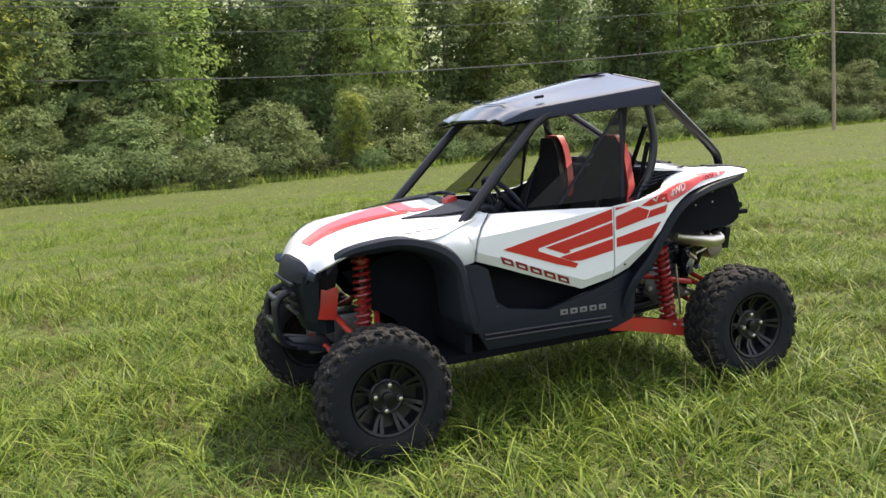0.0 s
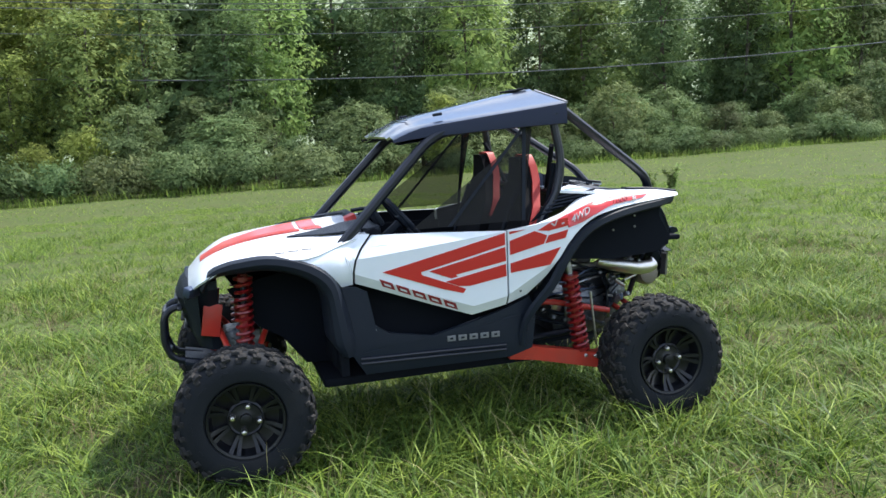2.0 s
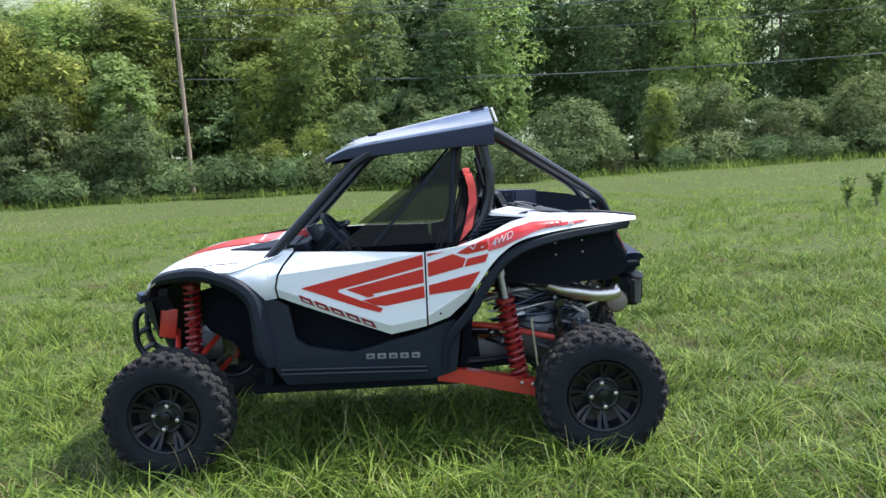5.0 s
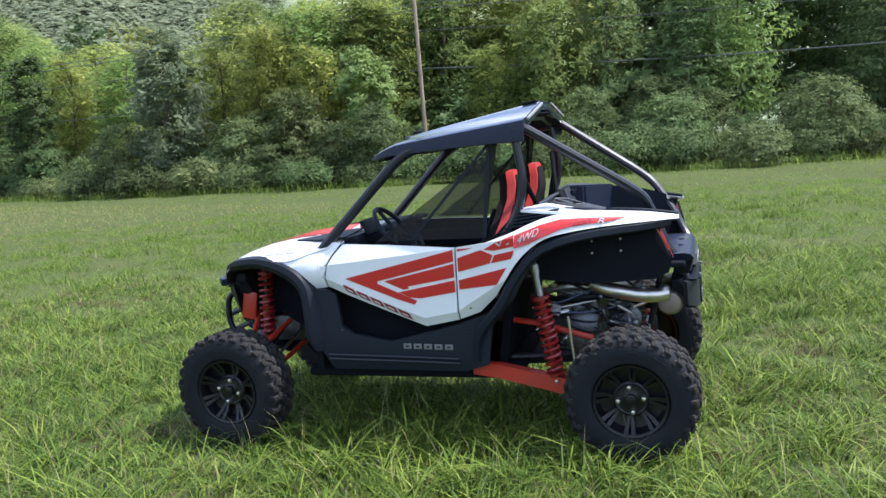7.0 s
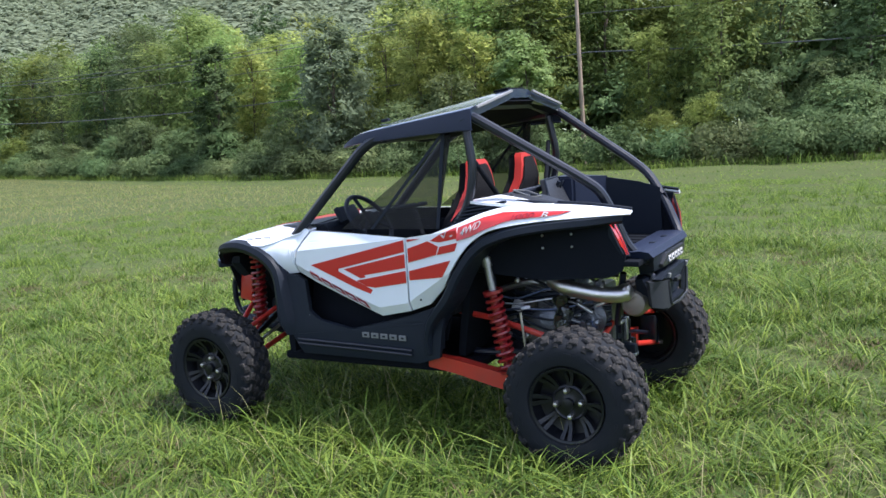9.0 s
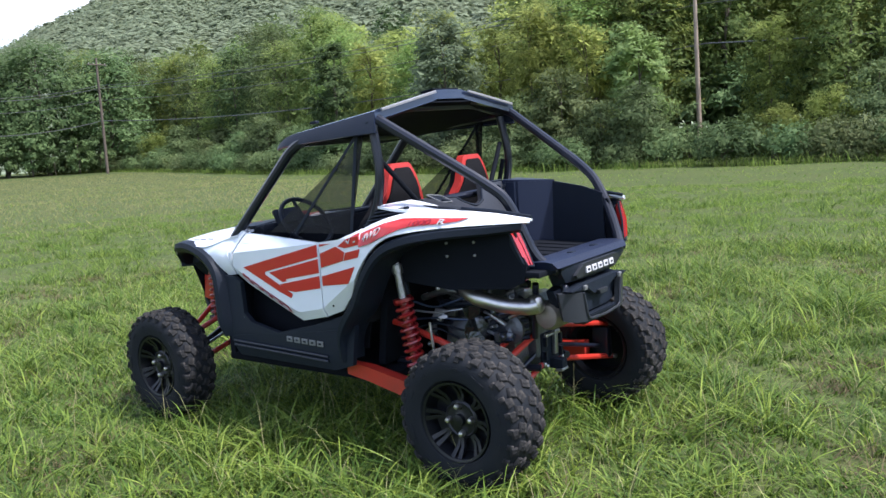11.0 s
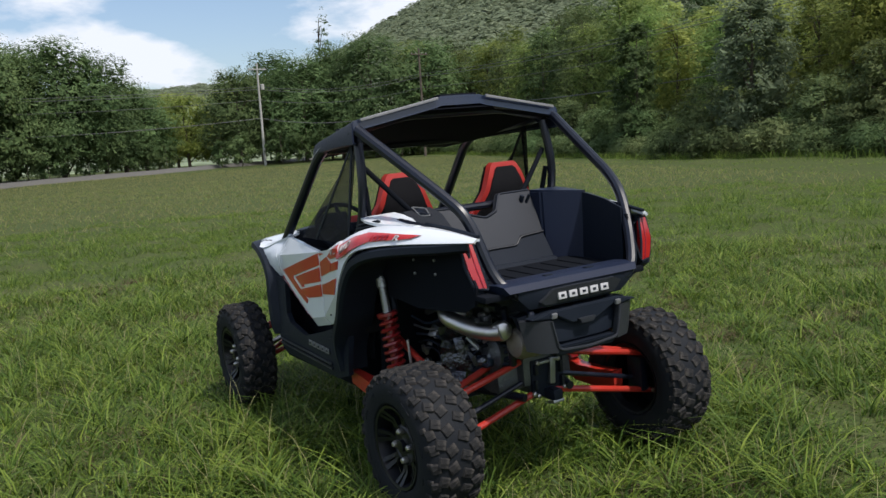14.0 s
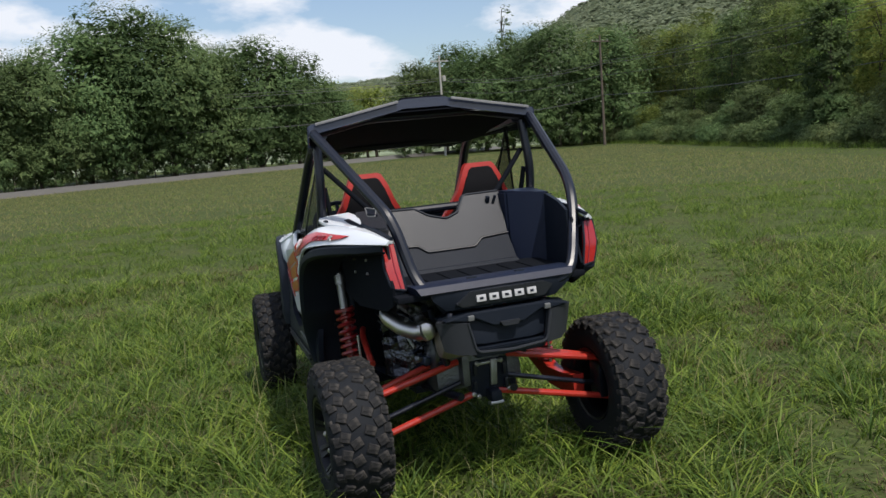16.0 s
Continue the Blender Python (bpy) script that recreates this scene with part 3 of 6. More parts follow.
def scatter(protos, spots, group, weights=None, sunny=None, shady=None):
    """Mixes kinds of plants; leaf colours paint in sun to the west, shade to the east."""
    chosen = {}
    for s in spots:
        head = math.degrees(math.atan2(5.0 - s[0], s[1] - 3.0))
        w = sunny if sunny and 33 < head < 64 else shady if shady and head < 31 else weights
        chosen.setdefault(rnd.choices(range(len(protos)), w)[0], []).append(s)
    for i, ss in chosen.items():
        plant(protos[i], skyline(ss, HEIGHTS[protos[i].name]) if protos[i].name in HEIGHTS else ss, group)


scatter(brambles, along(2.3, 0.6, 0.8), "brambles along the meadow edge", [3, 3])
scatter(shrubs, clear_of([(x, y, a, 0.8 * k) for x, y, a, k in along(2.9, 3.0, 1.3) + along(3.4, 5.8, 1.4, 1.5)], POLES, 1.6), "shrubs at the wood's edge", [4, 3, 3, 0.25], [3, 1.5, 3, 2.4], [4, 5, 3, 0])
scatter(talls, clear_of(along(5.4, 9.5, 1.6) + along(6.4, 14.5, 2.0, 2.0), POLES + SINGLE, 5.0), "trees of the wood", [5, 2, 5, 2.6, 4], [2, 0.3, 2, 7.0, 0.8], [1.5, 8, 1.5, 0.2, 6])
under = tree("shrub", 36, 5.5, 5.0, 0.2, 14, 1300, 0.17, LEAF_D, "dark undergrowth shrub inside the wood", "shrub", I0, base=0.07)
plant(under, along(4.4, 11.8, 1.0, 0.5) + [(-31.0, 42.6, 0, 0.9), (-27.6, 43.0, 80, 1.0), (-33.4, 44.2, 160, 1.1), (-25.6, 45.0, 240, 1.05), (-29.6, 45.6, 300, 1.2)], "undergrowth of the wood")
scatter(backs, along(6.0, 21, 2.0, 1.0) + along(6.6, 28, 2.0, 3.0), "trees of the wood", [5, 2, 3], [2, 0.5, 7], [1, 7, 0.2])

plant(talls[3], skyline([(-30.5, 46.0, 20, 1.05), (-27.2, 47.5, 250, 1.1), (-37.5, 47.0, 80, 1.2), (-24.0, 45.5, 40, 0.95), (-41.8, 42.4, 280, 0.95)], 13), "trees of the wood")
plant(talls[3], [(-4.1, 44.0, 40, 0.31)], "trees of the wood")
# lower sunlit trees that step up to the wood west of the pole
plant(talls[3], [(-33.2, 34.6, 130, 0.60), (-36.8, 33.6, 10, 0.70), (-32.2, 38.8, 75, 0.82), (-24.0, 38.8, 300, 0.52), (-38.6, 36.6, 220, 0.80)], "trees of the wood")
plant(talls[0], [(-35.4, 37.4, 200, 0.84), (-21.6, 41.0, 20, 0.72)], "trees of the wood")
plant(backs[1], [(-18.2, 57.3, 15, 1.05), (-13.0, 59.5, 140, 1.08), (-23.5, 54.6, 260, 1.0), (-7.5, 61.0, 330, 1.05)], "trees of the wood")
# single trees that stand out from the wood
plant(tree("tree", 91, 7.6, 4.2, 1.6, 24, 5200, 0.115, LEAF_E, "pale green young tree in front of the dark wood", "tree", I0, base=0.11), [(-29.8, 35.4, 0, 1.0)], "trees of the wood")
plant(tree("tree", 92, 9.8, 3.9, 0.5, 30, 6500, 0.12, LEAF_D, "dark column-shaped tree at the wood's edge", "tree", I0, conic=False, base=0.15), [(-53.9, 27.9, 0, 1.0)], "trees of the wood")
plant(tree("tree", 93, 10.2, 5.8, 0.6, 40, 9500, 0.115, LEAF_G, "large grey-green round tree at the wood's edge", "tree", I0, base=0.18), [(-41.4, 30.2, 0, 1.0)], "trees of the wood")

# the dark grove beyond the road, a conifer in it, and trees behind the gap
grove = [tree("grove_tree", 70 + i, h, w, 0.2, 64, 15000, 0.175, LEAF_D, "large dark broadleaf tree beside the road", "tree", I0, base=0.3) for i, (h, w) in enumerate(((14.5, 13), (16.0, 12.5)))]
def by_heading(head, back):
    """A spot beyond the road, at a heading seen from the meadow's east side."""
    d = float(np.interp(head, [97.7, 107, 121.5, 138], [108, 94, 79, 69])) + back
    return 5.7 - d * math.sin(radians(head)), 5.5 + d * math.cos(radians(head)), d


ring = []
for i, (head, back, rise) in enumerate(((100.8, 9, 4.8), (103.2, 9, 7.4), (105.6, 8, 8.4), (108.4, 9, 8.2), (111.0, 9, 9.6), (113.4, 8, 11.2), (116.0, 9, 9.2), (118.8, 8, 7.6), (121.6, 9, 8.2), (125, 9, 8.4), (130, 9, 8.4), (135, 9, 8.4), (102, 20, 6.0), (106.8, 20, 8.4), (110, 20, 8.6), (114.6, 20, 9.6), (119.5, 20, 8.0), (123.5, 20, 8.0))):
    x, y, d = by_heading(head, back)
    ring.append((x, y, 47 * i, 0.90 * (1.65 + d * math.tan(radians(rise))) / (14.5 if i % 2 == 0 else 16.0)))
plant(grove[0], ring[0::2] + [(-107, 4, 60, 1.0), (-105, 13, 200, 1.02), (-108, -4.5, 10, 0.8)], "groves at the road")
plant(grove[1], ring[1::2] + [(-113, 9, 20, 1.05), (-104, 20, 130, 0.98), (-114, 0, 150, 0.95)], "groves at the road")
plant(under, [(*by_heading(99.6 + 1.15 * k, 4.6 + 0.8 * (k % 3))[:2], 61 * k, 0.62 + 0.13 * (k % 4)) for k in range(28)] + [(-100.5 + 1.2 * (k % 2), -6 + 2.4 * k, 77 * k, 0.6 + 0.12 * (k % 4)) for k in range(11) if abs(-5.1 + 2.4 * k) > 1.6], "undergrowth of the groves")
far_trees = tree("gap_tree", 81, 9, 10, 0.4, 24, 4500, 0.19, LEAF_C, "yellow-green tree painted as sunlit beyond the road", "tree", I0, base=0.2)
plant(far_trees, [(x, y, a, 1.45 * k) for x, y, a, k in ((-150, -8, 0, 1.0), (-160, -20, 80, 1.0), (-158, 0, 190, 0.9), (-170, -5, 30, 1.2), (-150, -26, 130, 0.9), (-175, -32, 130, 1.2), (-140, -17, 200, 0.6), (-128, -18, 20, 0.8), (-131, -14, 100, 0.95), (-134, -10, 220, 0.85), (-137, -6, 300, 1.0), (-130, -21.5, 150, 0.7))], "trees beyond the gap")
plant(tree("conifer", 83, 19, 10.0, 1.5, 70, 9000, 0.15, LEAF_D, "dark pointed conifer above the wood", "tree", I0, conic=True, base=0.2), [(-124, 7.7, 0, 1.16)], "groves at the road")


# ---- poles and wires ----
def utility_pole(name, x, y, h, lean_x, lean_y, mat, label, arm=True, thick=0.17):
    z = float(land(np.float64(x), np.float64(y)))
    root = thing(name, pose(x, y, z - 0.2, lean_x, lean_y, 0), label, "utility pole")
    bm = bmesh.new()
    add_tube(bm, [Vector((0, 0, h * k / 6)) for k in range(7)], thick, 12, taper=thick * 0.65)
    part("shaft", bm, mat, root)
    if arm:
        box("crossarm", (0.12, 2.2, 0.12), pose(0.14, 0, h - 0.7, 0, 0, 25), mat, root)
        for k in (-0.95, -0.4, 0.4, 0.95):
            bm = bmesh.new()
            add_lathe(bm, [(0.03, 0), (0.05, 0.04), (0.03, 0.08), (0.05, 0.11), (0.02, 0.15)], 8, pose(0.14 - k * math.sin(radians(25)), k * math.cos(radians(25)), h - 0.64, 90, 0, 0))
            part("insulator", bm, POLE_PALE, root)
    return root


utility_pole("utility_pole", -28.85, 38.9, 10.7, 0, -1.2, POLE_WOOD, "weathered brown wooden utility pole behind the shrubs", False, 0.15)
utility_pole("utility_pole", 26.0, 56.0, 10.6, 0, 0.3, POLE_WOOD, "weathered grey wooden utility pole behind the shrubs", False, 0.13)
pale = utility_pole("utility_pole", -99.0, -0.9, 12.2, 0, 0.6, POLE_PALE, "pale utility pole with a transformer at the road")
bm = bmesh.new()
add_lathe(bm, [(0.16, 0), (0.22, 0.04), (0.22, 0.62), (0.16, 0.68)], 14, pose(0.1, 0.45, 9.1, 90, 0, 0))
part("transformer", bm, POLE_PALE, pale)
utility_pole("utility_pole", -93.0, 17.6, 12.5, 0, 0.2, BARK, "dark wooden utility pole at the wood's edge")


def wire(a, b, sag, r=0.022):
    pts = []
    for k in range(25):
        t = k / 24
        p = Vector(a).lerp(Vector(b), t)
        p.z -= 4 * sag * t * (1 - t)
        pts.append(p)
    bm = bmesh.new()
    add_tube(bm, pts, r, 5)
    tagged(part("overhead_wire", bm, WIRE, None), "thin dark overhead cable between utility poles", "cable", "overhead wires")


for (ax, ay, bx, by) in ((26, 56, -28.85, 39.4), (26, 56, 84, 74), (-28.85, 39.4, -93.0, 17.6), (-93.0, 17.6, -99.0, -0.9), (-99.0, -0.9, -74, -50)):
    for hh, rr in ((9.95, 0.022), (9.65, 0.026), (8.4, 0.02), (6.25, 0.034)):
        wire((ax, ay, hh), (bx, by, hh), 0.9 if hh > 7 else 1.1, rr)


# ---- grass ----
def grass_object(name, seed, x, y, h, w, mat, label, segs=2, bend=0.55, away=None):
    """Curved tapering blades rooted at (x, y)."""
    rng = np.random.default_rng(seed)
    n = len(x)
    # blades flop in patches, each patch its own way
    lie = 3.0 * np.sin(2.3 * x + 1.3 * np.sin(1.9 * y)) + 3.0 * np.sin(2.7 * y + 1.7 * np.sin(1.4 * x) + 2.0)
    turn = lie + rng.normal(0, 1.8, n) if away is None else away + rng.normal(0, 0.6, n)
    tip = rng.uniform(0.25, 1.0, n) * bend * h
    dx, dy = np.cos(turn), np.sin(turn)
    face = turn + rng.uniform(-1.2, 1.2, n)
    sx, sy = -np.sin(face) * w / 2, np.cos(face) * w / 2
    z0 = land(x, y) - 0.01
    curl = rng.uniform(0, 1, n) ** 1.5 * min(1.0, bend)
    rows = []
    for k in range(segs + 1):
        t = k / segs
        cx, cy = x + dx * tip * t ** 1.7, y + dy * tip * t ** 1.7
        cz = z0 + h * (t * (1 + curl) - 1.25 * curl * t * t)
        if k < segs:
            ww = 1.0 - 0.35 * t
            rows.append(np.stack([cx - sx * ww, cy - sy * ww, cz], -1))
            rows.append(np.stack([cx + sx * ww, cy + sy * ww, cz], -1))
        else:
            rows.append(np.stack([cx, cy, cz], -1))
    v = np.stack(rows, 1)
    per = v.shape[1]
    tris = []
    for k in range(segs - 1):
        a = 2 * k
        tris += [(a, a + 1, a + 3), (a, a + 3, a + 2)]
    tris.append((per - 3, per - 2, per - 1))
    f = (np.arange(n)[:, None, None] * per + np.array(tris)[None]).reshape(-1, 3)
    ob = new(name, raw_mesh(name, v.reshape(-1, 3), f, mat))
    return tagged(ob, label, "grass", kind="stuff")


def clumpy(rng, x, y):
    """Where the sward stands taller."""
    wide = 0.5 + 0.25 * np.sin(2.1 * x + 0.8 * np.sin(1.7 * y)) + 0.25 * np.sin(2.6 * y + 1.1 * np.sin(1.3 * x) + 1.0)
    tight = np.sin(9.1 * x + 2.1 * np.sin(4.3 * y)) * np.sin(8.3 * y + 1.9 * np.sin(5.1 * x))
    return np.clip(wide + 0.35 * tight, 0, 1.2)


def grow(name, seed, n, r0, r1, power, h0, h1, w, mat, label, segs=2, bend=0.55, tuft=0.0, thin=True):
    """A sward round the vehicle; thinner on the trodden strip south-east of it."""
    rng = np.random.default_rng(seed)
    r = r0 + (r1 - r0) * rng.uniform(0, 1, n) ** power
    a = rng.uniform(0, 2 * math.pi, n)
    x, y = 0.44 + r * np.cos(a), 5.34 + r * np.sin(a)
    away, grown = None, 1.0
    if tuft:
        # tussocks: blades lean out from their own centre
        k = max(1, n // 18)
        n = k * 18
        cxs, cys = x[:k].repeat(18), y[:k].repeat(18)
        grown = rng.uniform(0.55, 1.25, k).repeat(18)
        x, y = cxs + rng.normal(0, tuft, n), cys + rng.normal(0, tuft, n)
        away = np.arctan2(y - cys, x - cxs)
    if thin:
        head = np.degrees(np.arctan2(y - 5.34, x - 0.44))
        far = np.hypot(x - 0.44, y - 5.34)
        head = head + rng.normal(0, 7, n)
        keep = ~((head > -112) & (head < 25) & (far + rng.normal(0, 0.5, n) > 2.9)) | (rng.uniform(0, 1, n) < 0.5)
        x, y = x[keep], y[keep]
        n = len(x)
        if tuft:
            away, grown = away[keep], grown[keep]
    c = clumpy(rng, x, y)
    h = (h0 + (h1 - h0) * c) * rng.uniform(0.35, 1.3, n) * grown
    # an old wheel track north of the vehicle
    rut = np.abs(y - (7.72 - 0.135 * x)) < 0.20
    h = np.where(rut, h * 0.42, h)
    return grass_object(name, seed + 1, x, y, h, w * rng.uniform(0.6, 1.4, n), mat, label, segs, bend, away)


grow("grass", 1, 165000, 0.0, 8.0, 0.56, 0.03, 0.115, 0.0088, GRASS, "lush green meadow grass around the vehicle", 2, 1.9)
grow("grass", 3, 90000, 0.3, 8.5, 0.58, 0.06, 0.165, 0.0105, GRASS, "taller arching grass tufts in the meadow", 3, 1.9, tuft=0.05)
grow("grass", 51, 46000, 0.0, 6.0, 0.62, 0.10, 0.215, 0.0088, GRASS, "long arching grass tussocks round the wheels and under the vehicle", 4, 2.3, tuft=0.045)
grow("seed_stalks", 61, 2600, 0.3, 6.5, 0.65, 0.22, 0.40, 0.0030, DRY, "thin pale seed stalks standing above the grass", 3, 0.7)
grow("grass", 41, 62000, 7.6, 17.0, 0.7, 0.07, 0.22, 0.0100, GRASS, "arching grass tufts further off", 2, 1.5, tuft=0.07)
grow("grass", 5, 300000, 7.3, 22.0, 0.72, 0.05, 0.15, 0.014, GRASS_FAR, "meadow grass further off", 1, 1.9, tuft=0.09)
grow("grass", 7, 120000, 20.0, 60.0, 0.8, 0.05, 0.11, 0.034, GRASS_FAR, "distant meadow grass", 1, 2.6, thin=False)
grow("dry_grass", 9, 11000, 0.6, 9.0, 0.6, 0.08, 0.25, 0.0034, DRY, "pale dry grass stalks in the meadow", 3, 1.7)
rng_th = np.random.default_rng(21)
hr, ha = 1.4 + 7.0 * rng_th.uniform(0, 1, 800) ** 0.7, rng_th.uniform(0, 2 * math.pi, 800)
hx = np.repeat(0.44 + hr * np.cos(ha), 44) + rng_th.normal(0, 0.075, 800 * 44)
hy = np.repeat(5.34 + hr * np.sin(ha), 44) + rng_th.normal(0, 0.075, 800 * 44)
grass_object("thatch", 22, hx, hy, rng_th.uniform(0.03, 0.12, 800 * 44), rng_th.uniform(0.003, 0.007, 800 * 44), THATCH, "brown matted dead grass between the green tufts", 2, 2.4)
# rough grass under the wood's edge
rng_e = np.random.default_rng(31)
spot = np.array([(p[0], p[1]) for p in along(0.35, -0.4, 0.9)])
ex = np.repeat(spot[:, 0], 30) + rng_e.normal(0, 0.5, len(spot) * 30)
ey = np.repeat(spot[:, 1], 30) + rng_e.normal(0, 0.5, len(spot) * 30)
grass_object("rough_grass", 32, ex, ey, rng_e.uniform(0.15, 0.75, len(ex)) * rng_e.uniform(0.5, 1, len(ex)), rng_e.uniform(0.015, 0.035, len(ex)), GRASS_FAR, "tall rough grass under the wood's edge", 2, 1.0)
rng_tan = np.random.default_rng(15)
tx, ty = rng_tan.uniform(-88, -9, 75000), rng_tan.uniform(-34, 21, 75000)
keep = rng_tan.uniform(0, 1, 75000) < ease(9.0, 26.0, -tx) * 0.9
tx, ty = tx[keep], ty[keep]
grass_object("seed_head_grass", 16, tx, ty, rng_tan.uniform(0.10, 0.22, len(tx)), rng_tan.uniform(0.012, 0.034, len(tx)), TAN, "tan seed-head grass across the far meadow", 1, 1.5)


# tall weeds out in the meadow
def weed(x, y, h, seed):
    rng = random.Random(seed)
    z = float(land(np.float64(x), np.float64(y)))
    root = thing("weed", pose(x, y, z), "thin dark-stemmed weed standing in the meadow", "plant", "tall weeds in the meadow")
    for k in range(5):
        a = rng.uniform(0, 6.28)
        tipx, tipy = 0.22 * h * math.cos(a), 0.22 * h * math.sin(a)
        bm = bmesh.new()
        pts = smooth_line([(0.02 * math.cos(a), 0.02 * math.sin(a), 0), (tipx * 0.4, tipy * 0.4, h * 0.5), (tipx, tipy, h * rng.uniform(0.75, 1.0))], 5)
        add_tube(bm, pts, 0.008, 5, taper=0.003)
        stem = part("stem", bm, BARK, root)
        v, f = leaf_cloud(np.random.default_rng(seed * 10 + k), np.array([p for p in pts[3:]]), np.full((len(pts) - 3, 3), 0.07), 60, 0.035)
        lv = new("leaves", raw_mesh("leaves", v, f, LEAF_A))
        lv.parent = stem


weed(3.51, 20.16, 0.75, 3)
weed(4.08, 20.82, 0.85, 4)


# ---- the off-road vehicle: x forward, y to its left, z up ----
CAR = thing("off_road_buggy", pose(0.436, 5.338, 0.016, -1.4, 0, 203.0), "white and red two-seat off-road buggy parked on the grass", "off-road vehicle")


def lerp_at(x, xs, ys):
    return float(np.interp(x, xs, ys))


def side_y(x, z):
    """The door's skin: bulging towards the rear, folded inwards above its crease and below its lower edge."""
    base = lerp_at(x, [-0.95, -0.57, -0.26, 0.0, 0.42, 0.56, 0.66, 0.80], [0.735, 0.757, 0.714, 0.704, 0.668, 0.635, 0.655, 0.650])
    fold = lerp_at(x, [-0.60, -0.26, 0.55], [1.215, 1.165, 1.075])
    low = lerp_at(x, [-0.6, -0.25, -0.06, 0.56], [1.03, 0.81, 0.775, 1.000])
    return base - 0.60 * max(0.0, z - fold) - 0.55 * max(0.0, low - z)


def on_side(lift):
    return lambda x, z: side_y(x, z) + lift


def right(fn):
    return lambda x, z: -fn(x, z)


def both(fn):
    """Runs fn for the left (+1) and the right side (-1)."""
    for s in (1, -1):
        fn(s)


def skin(s, lift=0.0):
    return on_side(lift) if s > 0 else right(on_side(lift))


DOOR = [(0.447, 1.190), (0.507, 1.124), (0.541, 1.070), (0.556, 1.009), (0.554, 0.945), (0.43, 0.902), (0.16, 0.800), (-0.058, 0.722), (-0.252, 0.760), (-0.259, 1.165), (0.137, 1.183)]
QUARTER = [(-0.268, 1.167), (-0.262, 0.764), (-0.375, 0.802), (-0.478, 0.897), (-0.576, 1.040), (-0.602, 1.075), (-0.602, 1.248), (-0.557, 1.231), (-0.434, 1.190)]
FENDER = [(0.86, 1.108), (0.752, 1.052), (0.680, 0.975), (0.652, 0.93), (0.566, 0.940), (0.568, 1.009), (0.553, 1.072), (0.519, 1.128), (0.459, 1.196), (0.52, 1.20), (0.62, 1.165)]


FOLDS = [((-0.26, 1.165), (0.55, 1.075)), ((-0.60, 1.215), (-0.26, 1.165)), ((-0.06, 0.775), (0.56, 1.000)), ((-0.25, 0.81), (-0.06, 0.775)), ((-0.60, 1.03), (-0.25, 0.81))]


